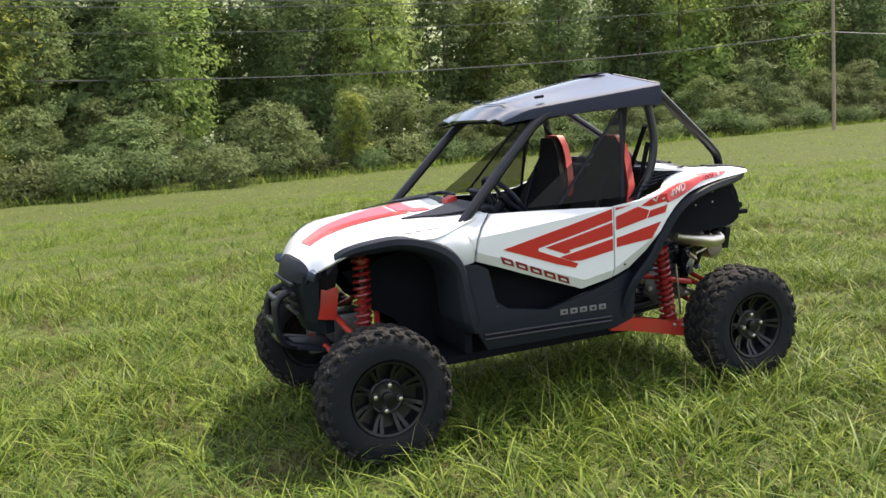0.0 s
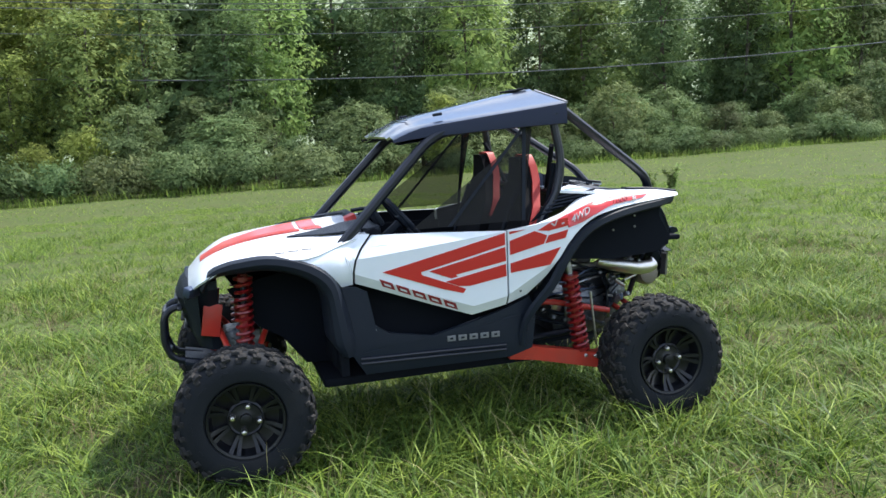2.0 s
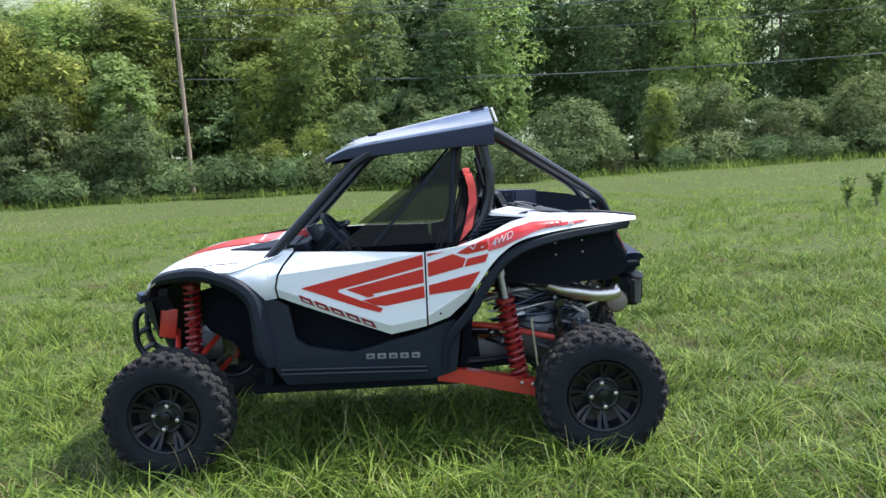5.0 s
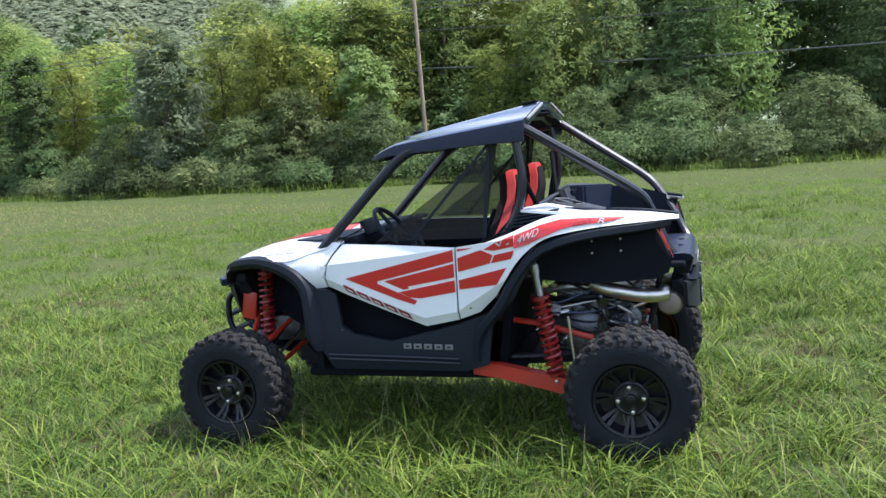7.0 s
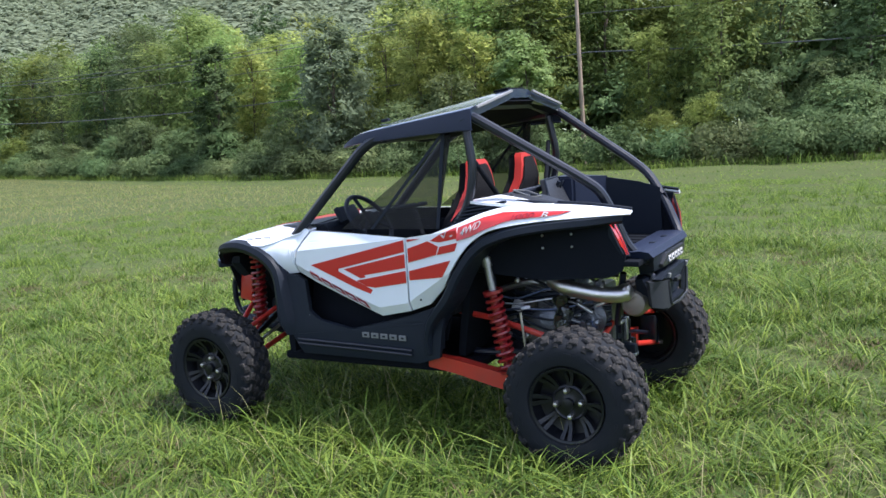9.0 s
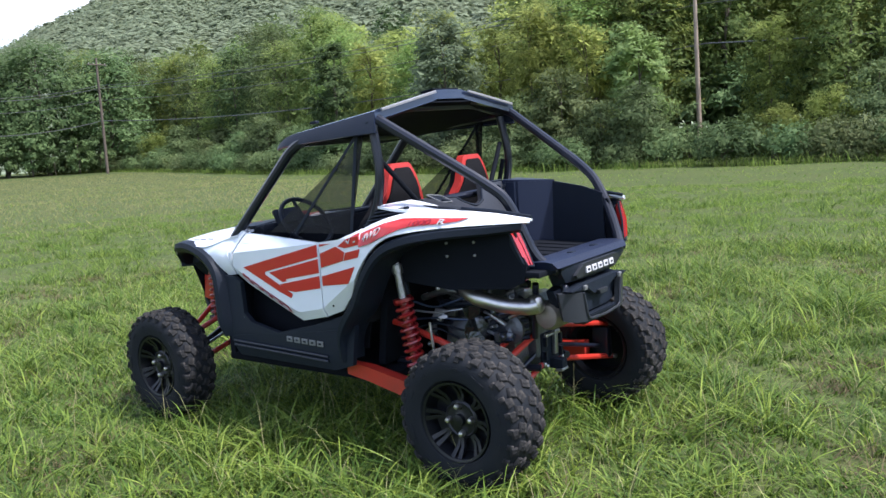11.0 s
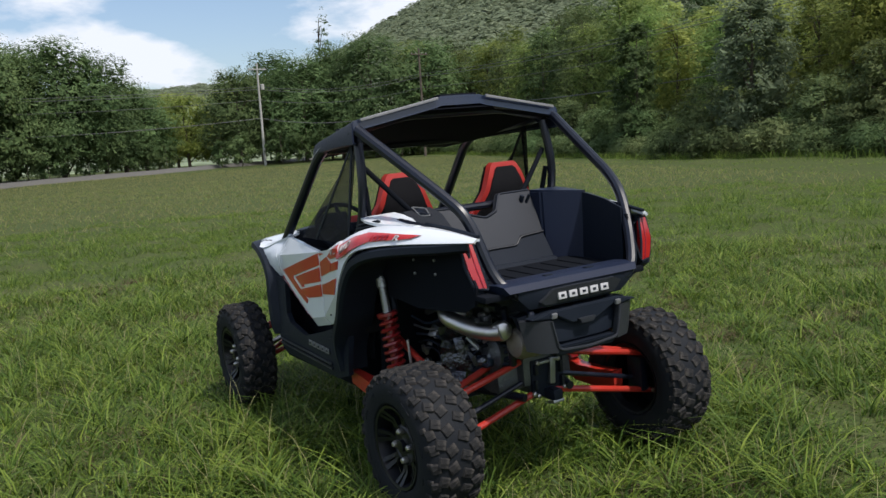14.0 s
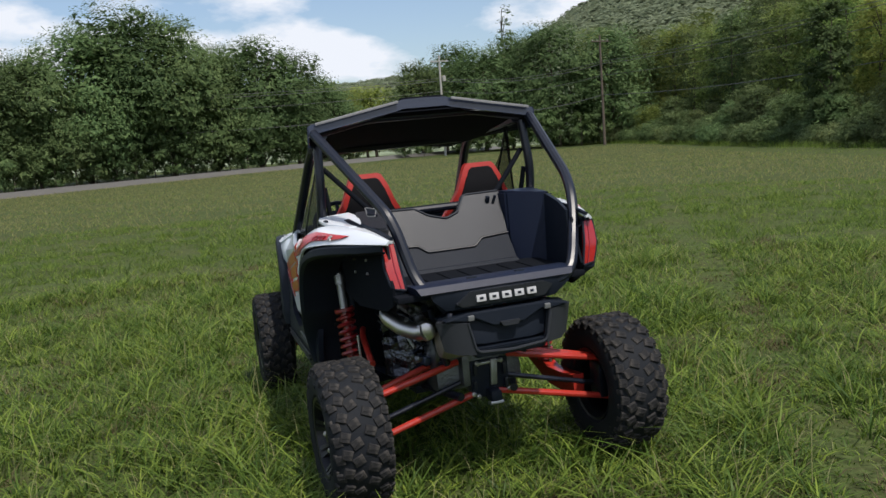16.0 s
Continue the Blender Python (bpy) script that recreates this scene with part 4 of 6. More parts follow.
def body_side(s):
    door = sheet("door", DOOR, 0.022, skin(s), WHITE, CAR, "white plastic door with red angular stripes", cuts=7, creases=FOLDS, crisp=18)
    quarter = sheet("quarter_panel", QUARTER, 0.022, skin(s), WHITE, CAR, "white rear side panel with red stripes", cuts=6, creases=FOLDS, crisp=18)
    sheet("front_fender", FENDER, 0.02, skin(s), WHITE, CAR)
    # stripes laid on the door and on the panel behind it
    stripes = [(door, [(0.418, 1.000), (-0.250, 1.156), (-0.250, 1.092), (0.214, 0.985), (0.214, 0.970), (-0.022, 0.874), (-0.006, 0.852), (0.10, 0.883)]),
               (door, [(0.172, 0.984), (-0.250, 1.080), (-0.250, 1.004), (0.03, 0.955), (0.02, 0.944), (0.055, 0.937)]),
               (door, [(0.086, 0.922), (-0.250, 0.988), (-0.250, 0.922), (-0.045, 0.888), (0.02, 0.893)]),
               (quarter, [(-0.275, 1.160), (-0.366, 1.166), (-0.275, 1.146)]),
               (quarter, [(-0.275, 1.110), (-0.412, 1.154), (-0.480, 1.127), (-0.461, 1.082), (-0.275, 1.034)]),
               (quarter, [(-0.489, 1.126), (-0.600, 1.150), (-0.582, 1.106), (-0.470, 1.083)]),
               (quarter, [(-0.275, 0.988), (-0.553, 1.057), (-0.492, 0.965), (-0.275, 0.937)]),
               (quarter, [(-0.430, 1.156), (-0.492, 1.190), (-0.600, 1.232), (-0.600, 1.172), (-0.489, 1.150)])]
    for owner, line in stripes:
        sheet("stripe", line, 0.006, skin(s, 0.004), RED, owner, "red vinyl stripe", cuts=6, creases=FOLDS, crisp=18)
    # five slanted strokes where the model name stands
    for k in range(5):
        x0, z0 = 0.436 - 0.083 * k, 0.966 - 0.0345 * k
        sheet("lettering", [(x0, z0), (x0 - 0.066, z0 - 0.027), (x0 - 0.083, z0 - 0.069), (x0 - 0.017, z0 - 0.042)], 0.006, skin(s, 0.004), RED_DARK, door, "dark red name block", cuts=4, creases=FOLDS, crisp=18)
        sheet("lettering", [(x0 - 0.020, z0 - 0.022), (x0 - 0.055, z0 - 0.037), (x0 - 0.062, z0 - 0.051), (x0 - 0.027, z0 - 0.036)], 0.006, skin(s, 0.006), WHITE, door, "white gap in a name block", cuts=3, creases=FOLDS, crisp=18)
    for x, z in ((-0.33, 0.83),):
        bm = bmesh.new()
        add_lathe(bm, [(0.006, 0), (0.006, 0.004), (0.003, 0.006)], 8, Matrix.Translation((x, s * (side_y(x, z) + (0.0 if s > 0 else 0.006)), z)))
        part("rivet", bm, BLACK, quarter)
    # the fin over the rear wheel
    rows = [(-0.598, (0.757, 1.070), (0.757, 1.170), (0.722, 1.246), (0.690, 1.236)),
            (-0.67, (0.757, 1.145), (0.748, 1.222), (0.700, 1.277), (0.640, 1.270)),
            (-0.765, (0.752, 1.204), (0.735, 1.262), (0.672, 1.306), (0.59, 1.308)),
            (-0.88, (0.728, 1.231), (0.705, 1.282), (0.640, 1.322), (0.54, 1.324)),
            (-1.05, (0.668, 1.248), (0.645, 1.290), (0.590, 1.318), (0.51, 1.316)),
            (-1.25, (0.582, 1.254), (0.560, 1.284), (0.530, 1.305), (0.492, 1.300)),
            (-1.435, (0.490, 1.256), (0.484, 1.266), (0.474, 1.273), (0.458, 1.270))]
    if s < 0:
        rows = [(x, *((y + 0.045 * max(0.0, -0.9 - x) / 0.5, z) for y, z in ps)) for x, *ps in rows]
    fin = loft("rear_fender", [[(x, s * y, z) for y, z in ps] for x, *ps in rows], WHITE, CAR, "white rear fender fin with a red stripe", depth=0.012, steps=3)
    def fin_y(x, z):
        """The fin's outer skin."""
        cols = []
        for r in rows:
            cols.append(float(np.interp(z, [r[1][1], r[2][1], r[3][1]], [r[1][0], r[2][0], r[3][0]])))
        return float(np.interp(-x, [-r[0] for r in rows], cols))

    on_fin = lambda lift: (lambda x, z: s * (fin_y(x, z) + lift))
    band = sheet("stripe", [(-0.600, 1.160), (-0.68, 1.182), (-0.75, 1.213), (-0.85, 1.250), (-0.895, 1.260), (-1.04, 1.270), (-1.12, 1.276), (-1.17, 1.290), (-0.93, 1.298), (-0.84, 1.298), (-0.74, 1.276), (-0.600, 1.226)], 0.016, on_fin(0.010), RED, fin, "red vinyl stripe with white lettering", cuts=6)
    # letters laid along the stripe
    for body, size, x_start, z_start, rise, mat, label in (("4WD", 0.050, -0.618, 1.183, 0.40, LETTER, "white drive-mode letters"), ("1000", 0.034, -0.880, 1.264, 0.05, RED_DARK, "dark red digits"), ("R", 0.034, -1.030, 1.268, -0.02, LETTER, "white letter")):
        cu = bpy.data.curves.new("lettering", "FONT")
        cu.body, cu.size, cu.extrude, cu.shear = body, size, 0.002, 0.25
        tmp = bpy.data.objects.new("lettering", cu)
        flat = bpy.data.meshes.new_from_object(tmp)
        bpy.data.objects.remove(tmp)
        flat.materials.append(mat)
        long = max(v.co.x for v in flat.vertices)
        wide = 1.0 if size > 0.04 else 1.75
        for v in flat.vertices:
            u = wide * (v.co.x if s > 0 else long - v.co.x)
            x, z = x_start - u, z_start + rise * u + v.co.y
            v.co = (x, s * (fin_y(x, z) + 0.013 + v.co.z), z)
        word = new("lettering", flat)
        word.parent = band
        tagged(word, label)
    # a small white tick before the letters
    for line in ([(-0.500, 1.188), (-0.510, 1.192), (-0.527, 1.178), (-0.521, 1.172)], [(-0.521, 1.172), (-0.527, 1.178), (-0.540, 1.206), (-0.532, 1.203)], [(-0.562, 1.180), (-0.576, 1.184), (-0.576, 1.192), (-0.562, 1.188)]):
        sheet("lettering", line, 0.006, skin(s, 0.008), LETTER, quarter, "white tick mark", cuts=1)
    # plate of the top wedge and the intake grille under it
    wedge = [[(-0.600, 0.585, 1.350), (-0.606, 0.602, 1.350), (-0.612, 0.618, 1.350)],
             [(-0.735, 0.488, 1.367), (-0.735, 0.570, 1.356), (-0.720, 0.645, 1.341)],
             [(-0.850, 0.450, 1.343), (-0.850, 0.550, 1.340), (-0.840, 0.635, 1.330)],
             [(-0.950, 0.452, 1.306), (-0.950, 0.530, 1.324), (-0.950, 0.597, 1.326)],
             [(-1.050, 0.500, 1.316), (-1.050, 0.530, 1.320), (-1.050, 0.562, 1.322)]]
    loft("top_panel", [[(x, s * (y if s > 0 else max(y, 0.53)), z) for x, y, z in r] for r in wedge], WHITE, CAR, "white wedge beside the air intake", depth=0.014)
    # dark lip along the fin's inner edge
    out = 0.0 if s > 0 else 0.03
    tube("fin_lip", [(-1.06, s * (0.500 + out * 0.4), 1.322), (-1.25, s * (0.486 + out), 1.309), (-1.432, s * (0.462 + out * 1.6), 1.279)], 0.009, BLACK, fin, "black edge lip", sides=8)
    grille = sheet("intake_grille", [(-0.44, 1.185), (-0.56, 1.235), (-0.72, 1.280), (-0.86, 1.328), (-0.60, 1.345), (-0.55, 1.295)], 0.01, lambda x, z: s * 0.615, LINING, CAR, "black slatted air intake", cuts=0)
    for k in range(5):
        z = 1.232 + 0.024 * k
        a, b = float(np.interp(z, [1.185, 1.235, 1.328], [-0.47, -0.575, -0.84])), float(np.interp(z, [1.185, 1.295, 1.345], [-0.45, -0.555, -0.61]))
        box("slat", (abs(a - b) * 0.92, 0.016, 0.008), pose((a + b) / 2, s * 0.624, z, 24 * s, 8, 0), BLACK, grille, bevel=0.002)
    # dark inner skins of the door and of the panel behind it
    for owner, line in ((door, DOOR), (quarter, QUARTER)):
        cx, cz = sum(p[0] for p in line) / len(line), sum(p[1] for p in line) / len(line)
        sheet("inner_skin", [(cx + (x - cx) * 0.985, cz + (z - cz) * 0.985) for x, z in line], 0.006, skin(s, -0.026), LINING, owner, "black inner lining", cuts=5)


both(body_side)


# hood, cowl and nose
def hood_rows():
    out = []
    for x, ys, zs in ((1.395, (0, 0.13, 0.25, 0.31, 0.35), (1.000, 1.000, 0.985, 0.965, 0.945)),
                      (1.315, (0, 0.17, 0.31, 0.41, 0.485), (1.068, 1.070, 1.060, 1.045, 1.015)),
                      (1.18, (0, 0.19, 0.36, 0.49, 0.58), (1.128, 1.135, 1.130, 1.118, 1.095)),
                      (1.00, (0, 0.20, 0.38, 0.53, 0.63), (1.165, 1.175, 1.165, 1.145, 1.118)),
                      (0.80, (0, 0.20, 0.40, 0.54, 0.645), (1.185, 1.200, 1.185, 1.160, 1.105)),
                      (0.62, (0, 0.20, 0.42, 0.54, 0.61), (1.200, 1.218, 1.200, 1.175, 1.155)),
                      (0.47, (0, 0.20, 0.42, 0.53, 0.57), (1.210, 1.228, 1.215, 1.200, 1.195))):
        half = list(zip(ys, zs))
        out.append([(x, -y, z) for y, z in half[:0:-1]] + [(x, y, z) for y, z in half])
    return out


HOOD = hood_rows()
hood = loft("hood", HOOD, WHITE, CAR, "white hood with broad red centre stripes", depth=0.012, steps=3)


def hood_patch(name, x0, x1, f_front, f_rear, mat, lift=0.006, n=8):
    """A film on the hood from its middle out to a fraction of its half width, front and rear."""
    xs = [r[0][0] for r in HOOD]
    rows = []
    for k in range(n + 1):
        x = x0 + (x1 - x0) * k / n
        line = []
        for j in range(7):
            f = (f_front + (f_rear - f_front) * k / n) * j / 6
            pts = []
            for r in HOOD:
                idx = abs(f) * 4
                i = min(3, int(idx))
                p, q = Vector(r[4 + i]), Vector(r[5 + i])
                pts.append(p.lerp(q, idx - i))
            y = float(np.interp(-x, [-v for v in xs], [p.y for p in pts]))
            z = float(np.interp(-x, [-v for v in xs], [p.z for p in pts]))
            line.append((x, y if f >= 0 else -y, z + lift))
        rows.append(line)
    return loft(name, rows, mat, hood, "red vinyl stripe" if mat is RED else "", depth=0.003)


for s in (1, -1):
    hood_patch("stripe", 1.325, 0.78, s * 0.15, s * 0.29, RED)
    hood_patch("stripe", 0.755, 0.66, s * 0.285, s * 0.32, RED)
    loft("cowl_panel", [[(0.865, s * 0.335, 1.192), (0.865, s * 0.345, 1.191)], [(0.70, s * 0.34, 1.216), (0.68, s * 0.455, 1.202)], [(0.55, s * 0.25, 1.234), (0.55, s * 0.50, 1.214)], [(0.46, s * 0.22, 1.240), (0.46, s * 0.52, 1.222)]], BLACK, CAR, "black cowl panel", depth=0.006)
    for k in range(3):
        box("lettering", (0.055, 0.003, 0.008), pose(0.93 - 0.07 * k, s * 0.597, 1.140 + 0.004 * k, 35 * s, 0, 0), LETTER_DIM, hood, "small grey caption bars", bevel=0.001)
box("cowl", (0.10, 1.04, 0.05), pose(0.43, 0, 1.20, 0, 10, 0), BLACK, CAR, "black cowl under the windscreen opening", bevel=0.015)
box("dash_cap", (0.065, 0.09, 0.055), pose(0.475, 0.13, 1.232, 0, 20, 0), RED_SEAT, CAR, "red dash trim cap", bevel=0.012)

nose = loft("nose", [[(1.30, -w, z), (x - 0.05, -w * 0.86, z), (x, -w * 0.45, z + 0.006), (x + 0.01, 0, z + 0.008), (x, w * 0.45, z + 0.006), (x - 0.05, w * 0.86, z), (1.30, w, z), (1.25, w * 0.95, z), (1.25, -w * 0.95, z)] for x, w, z in ((1.405, 0.37, 0.988), (1.445, 0.375, 0.945), (1.465, 0.320, 0.885), (1.44, 0.225, 0.79), (1.415, 0.205, 0.69), (1.37, 0.20, 0.58))], BLACK, CAR, "black plastic nose and grille", closed=True, cap=True)
loft("bumper_cover", [[(1.352, -w, z), (x - 0.02, -w * 0.8, z), (x, 0, z), (x - 0.02, w * 0.8, z), (1.352, w, z)] for x, w, z in ((1.440, 0.345, 0.930), (1.445, 0.320, 0.860), (1.425, 0.290, 0.770), (1.400, 0.255, 0.660))], BLACK, CAR, "black front bumper cover", closed=True, cap=True)
for s in (1, -1):
    tube("trim_strip", [(1.398, s * 0.165, 0.985), (1.345, s * 0.36, 0.985), (1.300, s * 0.445, 1.004)], 0.0075, LETTER, CAR, "pale trim strip over the headlight", sides=6)
for k in range(4):
    box("grille_bar", (0.02, 0.40 - 0.05 * k, 0.018), pose(1.468 - 0.012 * k, 0, 0.88 - 0.06 * k, 0, 8, 0), GREY, nose, bevel=0.004)
for s in (1, -1):
    box("headlight", (0.05, 0.15, 0.055), pose(1.362, s * 0.335, 0.945, 0, -18, -s * 40), BLUE_PLASTIC, CAR, "dark smoked headlight", bevel=0.015)
    box("bulkhead_plate", (0.10, 0.02, 0.18), pose(1.292, s * 0.262, 0.762, 0, -10, 0), RED_STEEL, CAR, "red steel bulkhead plate", bevel=0.006)
    tube("bumper_hoop", [(1.40, s * 0.10, 0.83), (1.51, s * 0.105, 0.815), (1.548, s * 0.105, 0.76), (1.555, s * 0.105, 0.62), (1.515, s * 0.10, 0.53), (1.36, s * 0.10, 0.49)], 0.020, BLACK_STEEL, CAR, "black bumper tube", bend=0.06)
for z, x in ((0.79, 1.535), (0.66, 1.555), (0.555, 1.53)):
    tube("bumper_bar", [(x, -0.105, z), (x + 0.006, 0, z), (x, 0.105, z)], 0.017, BLACK_STEEL, CAR)
box("skid_plate", (0.40, 0.36, 0.02), pose(1.26, 0, 0.475, 0, -12, 0), BLACK, CAR, bevel=0.005)


# front flares, side trim and sills
def trim_side(s):
    arch = [(1.335, 0.43, 0.965), (1.285, 0.50, 1.050), (1.215, 0.555, 1.090), (1.13, 0.60, 1.112), (1.0, 0.635, 1.124), (0.86, 0.655, 1.098), (0.745, 0.668, 1.045), (0.672, 0.676, 0.965), (0.645, 0.684, 0.83), (0.615, 0.690, 0.665), (0.610, 0.688, 0.62), (0.603, 0.680, 0.575)]
    rows = []
    for i, (x, y, z) in enumerate(arch):
        p = Vector((x, 0, z))
        t = (Vector((1.10, 0, 0.40)) - p).normalized()
        k = (0.03, 0.035, 0.05, 0.06, 0.065, 0.07, 0.075, 0.08, 0.085, 0.085, 0.07, 0.05)[i]
        if i > 8:
            t = Vector((1, 0, 0))
        back, inset = ((0.010, 0.05), (0.022, 0.05), (0.060, 0.075))[0 if i < 6 else 1 if i < 8 else 2]
        pts = [(p + t * (k + 0.01), y - 0.26), (p + t * k, y - 0.020), (p + t * (k - 0.014), y + 0.002), (p + t * k * 0.45, y + 0.016), (p, y + 0.008), (p - t * back * 0.6, y - inset * 0.35), (p - t * back, y - inset)]
        rows.append([(q.x, s * yy0, q.z) for q, yy0 in pts])
    loft("front_flare", rows, BLACK, CAR, "black plastic front wheel flare", depth=0.006, steps=3)
    # lower side moulding with the sill
    low = [(0.50, 0.90), (0.555, 0.93), (0.63, 0.935), (0.66, 0.80), (0.63, 0.66), (0.602, 0.575), (0.535, 0.462), (-0.27, 0.462), (-0.40, 0.50), (-0.43, 0.70), (-0.40, 0.785), (-0.25, 0.735), (-0.088, 0.690), (0.166, 0.632), (0.40, 0.672), (0.47, 0.72)]
    yy = lambda x, z: s * (lerp_at(x, [-0.43, -0.25, 0.5, 0.66], [0.672, 0.690, 0.668, 0.672]) - 0.30 * max(0.0, 0.50 - z) - 0.10 * max(0.0, z - 0.62))
    sill = sheet("sill", low, 0.03, yy, BLACK, CAR, "black plastic sill and lower side moulding")
    for z in (0.552, 0.527):
        tube("sill_rib", [(0.56, s * 0.678, z + 0.002), (0.15, s * 0.689, z - 0.004), (-0.24, s * 0.694, z - 0.014)], 0.0065, BLACK_STEEL, sill, sides=6, bend=0.02)
    for k in range(5):
        x = 0.066 - 0.062 * k
        box("lettering", (0.046, 0.006, 0.030), pose(x, s * (abs(yy(x, 0.606)) + 0.002), 0.607 - 0.001 * k), LETTER_DIM, sill, "dull silver name block", bevel=0.001)
        box("lettering", (0.018, 0.006, 0.010), pose(x, s * (abs(yy(x, 0.606)) + 0.0045), 0.607 - 0.001 * k), BLACK, sill, "black gap in a name block", bevel=0.001)
    # recess behind the door's lower edge
    sheet("inner_door", [(0.52, 0.96), (0.60, 0.60), (0.30, 0.55), (-0.36, 0.55), (-0.42, 0.80), (-0.26, 1.12), (0.40, 1.12)], 0.01, lambda x, z: s * 0.50, LINING, CAR, cuts=0)
    tube("door_strap", [(0.47, s * 0.655, 0.70), (0.40, s * 0.66, 0.625), (0.18, s * 0.668, 0.605), (0.10, s * 0.668, 0.625)], 0.007, LETTER_DIM, CAR, sides=6)
    # arch over the rear wheel
    edge = [(-0.335, 0.690, 0.52), (-0.350, 0.715, 0.640), (-0.395, 0.735, 0.735), (-0.495, 0.752, 0.850), (-0.560, 0.760, 0.960), (-0.640, 0.762, 1.070), (-0.715, 0.760, 1.138), (-0.80, 0.748, 1.178), (-0.92, 0.722, 1.208), (-1.08, 0.660, 1.226), (-1.25, 0.585, 1.234), (-1.40, 0.50, 1.245)]
    rows = []
    for i, (x, y, z) in enumerate(edge):
        p = Vector((x, 0, z))
        t = (Vector((-1.15, 0, 0.45)) - p).normalized()
        k = 0.022 if i > 1 else 0.012
        pts = [(p - t * 0.020, y - 0.016), (p - t * 0.008, y + 0.002), (p + t * k, y + 0.004), (p + t * (k + 0.012), y - 0.014), (p + t * (k + 0.016), max(0.54 if x > -1.12 else 0.492, y - 0.20))]
        rows.append([(q.x, s * yy0, q.z) for q, yy0 in pts])
    loft("rear_flare", rows, BLACK, CAR, "dark plastic rear wheel flare", depth=0.006, steps=3)
    rear_edge = [(-1.288, 1.255), (-1.395, 1.05), (-1.375, 0.965)] if s > 0 else [(-1.36, 1.265), (-1.455, 1.05), (-1.39, 0.965)]
    panel = sheet("inner_fender", [(-0.60, 1.03), (-0.72, 1.17), (-0.86, 1.215), *rear_edge, (-1.30, 0.93), (-0.98, 0.92), (-0.66, 0.95)], 0.012, lambda x, z: s * lerp_at(x, [-1.45, -1.30, -1.0, -0.6], [0.462, 0.482, 0.535, 0.535]), LINING, CAR, "black inner fender panel with bolts", cuts=1)
    for x, z in ((-0.98, 1.19), (-0.98, 1.155), (-1.13, 1.195), (-1.13, 1.16), (-0.98, 1.09), (-1.13, 1.095)):
        bm = bmesh.new()
        add_lathe(bm, [(0.007, -0.004), (0.007, 0.004), (0.004, 0.006)], 6, Matrix.Translation((x, s * lerp_at(x, [-1.30, -1.0], [0.486, 0.539]), z)))
        part("bolt", bm, ALLOY, panel)
    # rear corner and tail light
    out = 0.0 if s > 0 else 0.028
    def tail(x, y, z):
        """The driver's side corner sits further in and forward than the passenger's."""
        k = min(1.0, max(0.0, (z - 1.04) / 0.20))
        return (x + 0.050 + 0.045 * k, y - 0.035 - 0.025 * k, z) if s > 0 else (x, -(y + out), z)

    shell = [[(-1.28, 0.515, 1.258), (-1.385, 0.535, 1.252), (-1.393, 0.490, 1.256), (-1.28, 0.490, 1.258)], [(-1.30, 0.510, 1.14), (-1.418, 0.535, 1.14), (-1.416, 0.470, 1.14), (-1.30, 0.475, 1.14)], [(-1.31, 0.480, 1.02), (-1.434, 0.505, 1.02), (-1.43, 0.450, 1.02), (-1.31, 0.445, 1.02)], [(-1.31, 0.430, 0.965), (-1.39, 0.440, 0.965), (-1.405, 0.395, 0.965), (-1.31, 0.39, 0.965)]]
    loft("rear_corner", [[tail(*p) for p in r] for r in shell], BLACK, CAR, "black rear corner panel", closed=True, cap=True)
    glass = [[(-1.380, 0.530, 1.243), (-1.394, 0.530, 1.238), (-1.406, 0.480, 1.239), (-1.385, 0.480, 1.243)], [(-1.408, 0.532, 1.14), (-1.427, 0.528, 1.14), (-1.433, 0.466, 1.14), (-1.40, 0.466, 1.14)], [(-1.424, 0.502, 1.054), (-1.442, 0.498, 1.048), (-1.445, 0.444, 1.038), (-1.41, 0.444, 1.045)]]
    lens = loft("tail_light", [[tail(*p) for p in r] for r in glass], LENS, CAR, "red tail light lens in a black housing", closed=True, cap=True, steps=2)
    for line in ([(-1.404, 0.476, 1.240), (-1.431, 0.462, 1.14), (-1.444, 0.441, 1.038)], [(-1.388, 0.534, 1.243), (-1.416, 0.535, 1.14), (-1.434, 0.506, 1.047), (-1.446, 0.442, 1.034)]):
        tube("lens_edge", [tail(*p) for p in line], 0.0062, BLACK, lens, "black lens bezel", sides=6, bend=0.02)
    tube("lens_rib", [tail(*p) for p in ((-1.402, 0.500, 1.239), (-1.432, 0.490, 1.14), (-1.446, 0.465, 1.044))], 0.003, RED_DARK, lens, "darker fold of the lens", sides=6, bend=0.02)


both(trim_side)


# floor, tub and cabin
box("floor_pan", (1.30, 1.16, 0.05), pose(0.10, 0, 0.415), LINING, CAR, bevel=0.02)
box("dashboard", (0.26, 1.06, 0.30), pose(0.46, 0, 1.05, 0, 22, 0), LINING, CAR, "black dashboard", bevel=0.04)
box("console", (0.70, 0.20, 0.28), pose(0.0, 0, 0.72), LINING, CAR, "black centre console", bevel=0.03)
box("cabin_wall", (0.05, 0.98, 0.80), pose(-0.50, 0, 0.86, 0, -9, 0), LINING, CAR, "black wall behind the seats", bevel=0.01)
box("front_bulkhead", (0.05, 1.10, 0.62), pose(0.66, 0, 0.80), LINING, CAR, bevel=0.01)


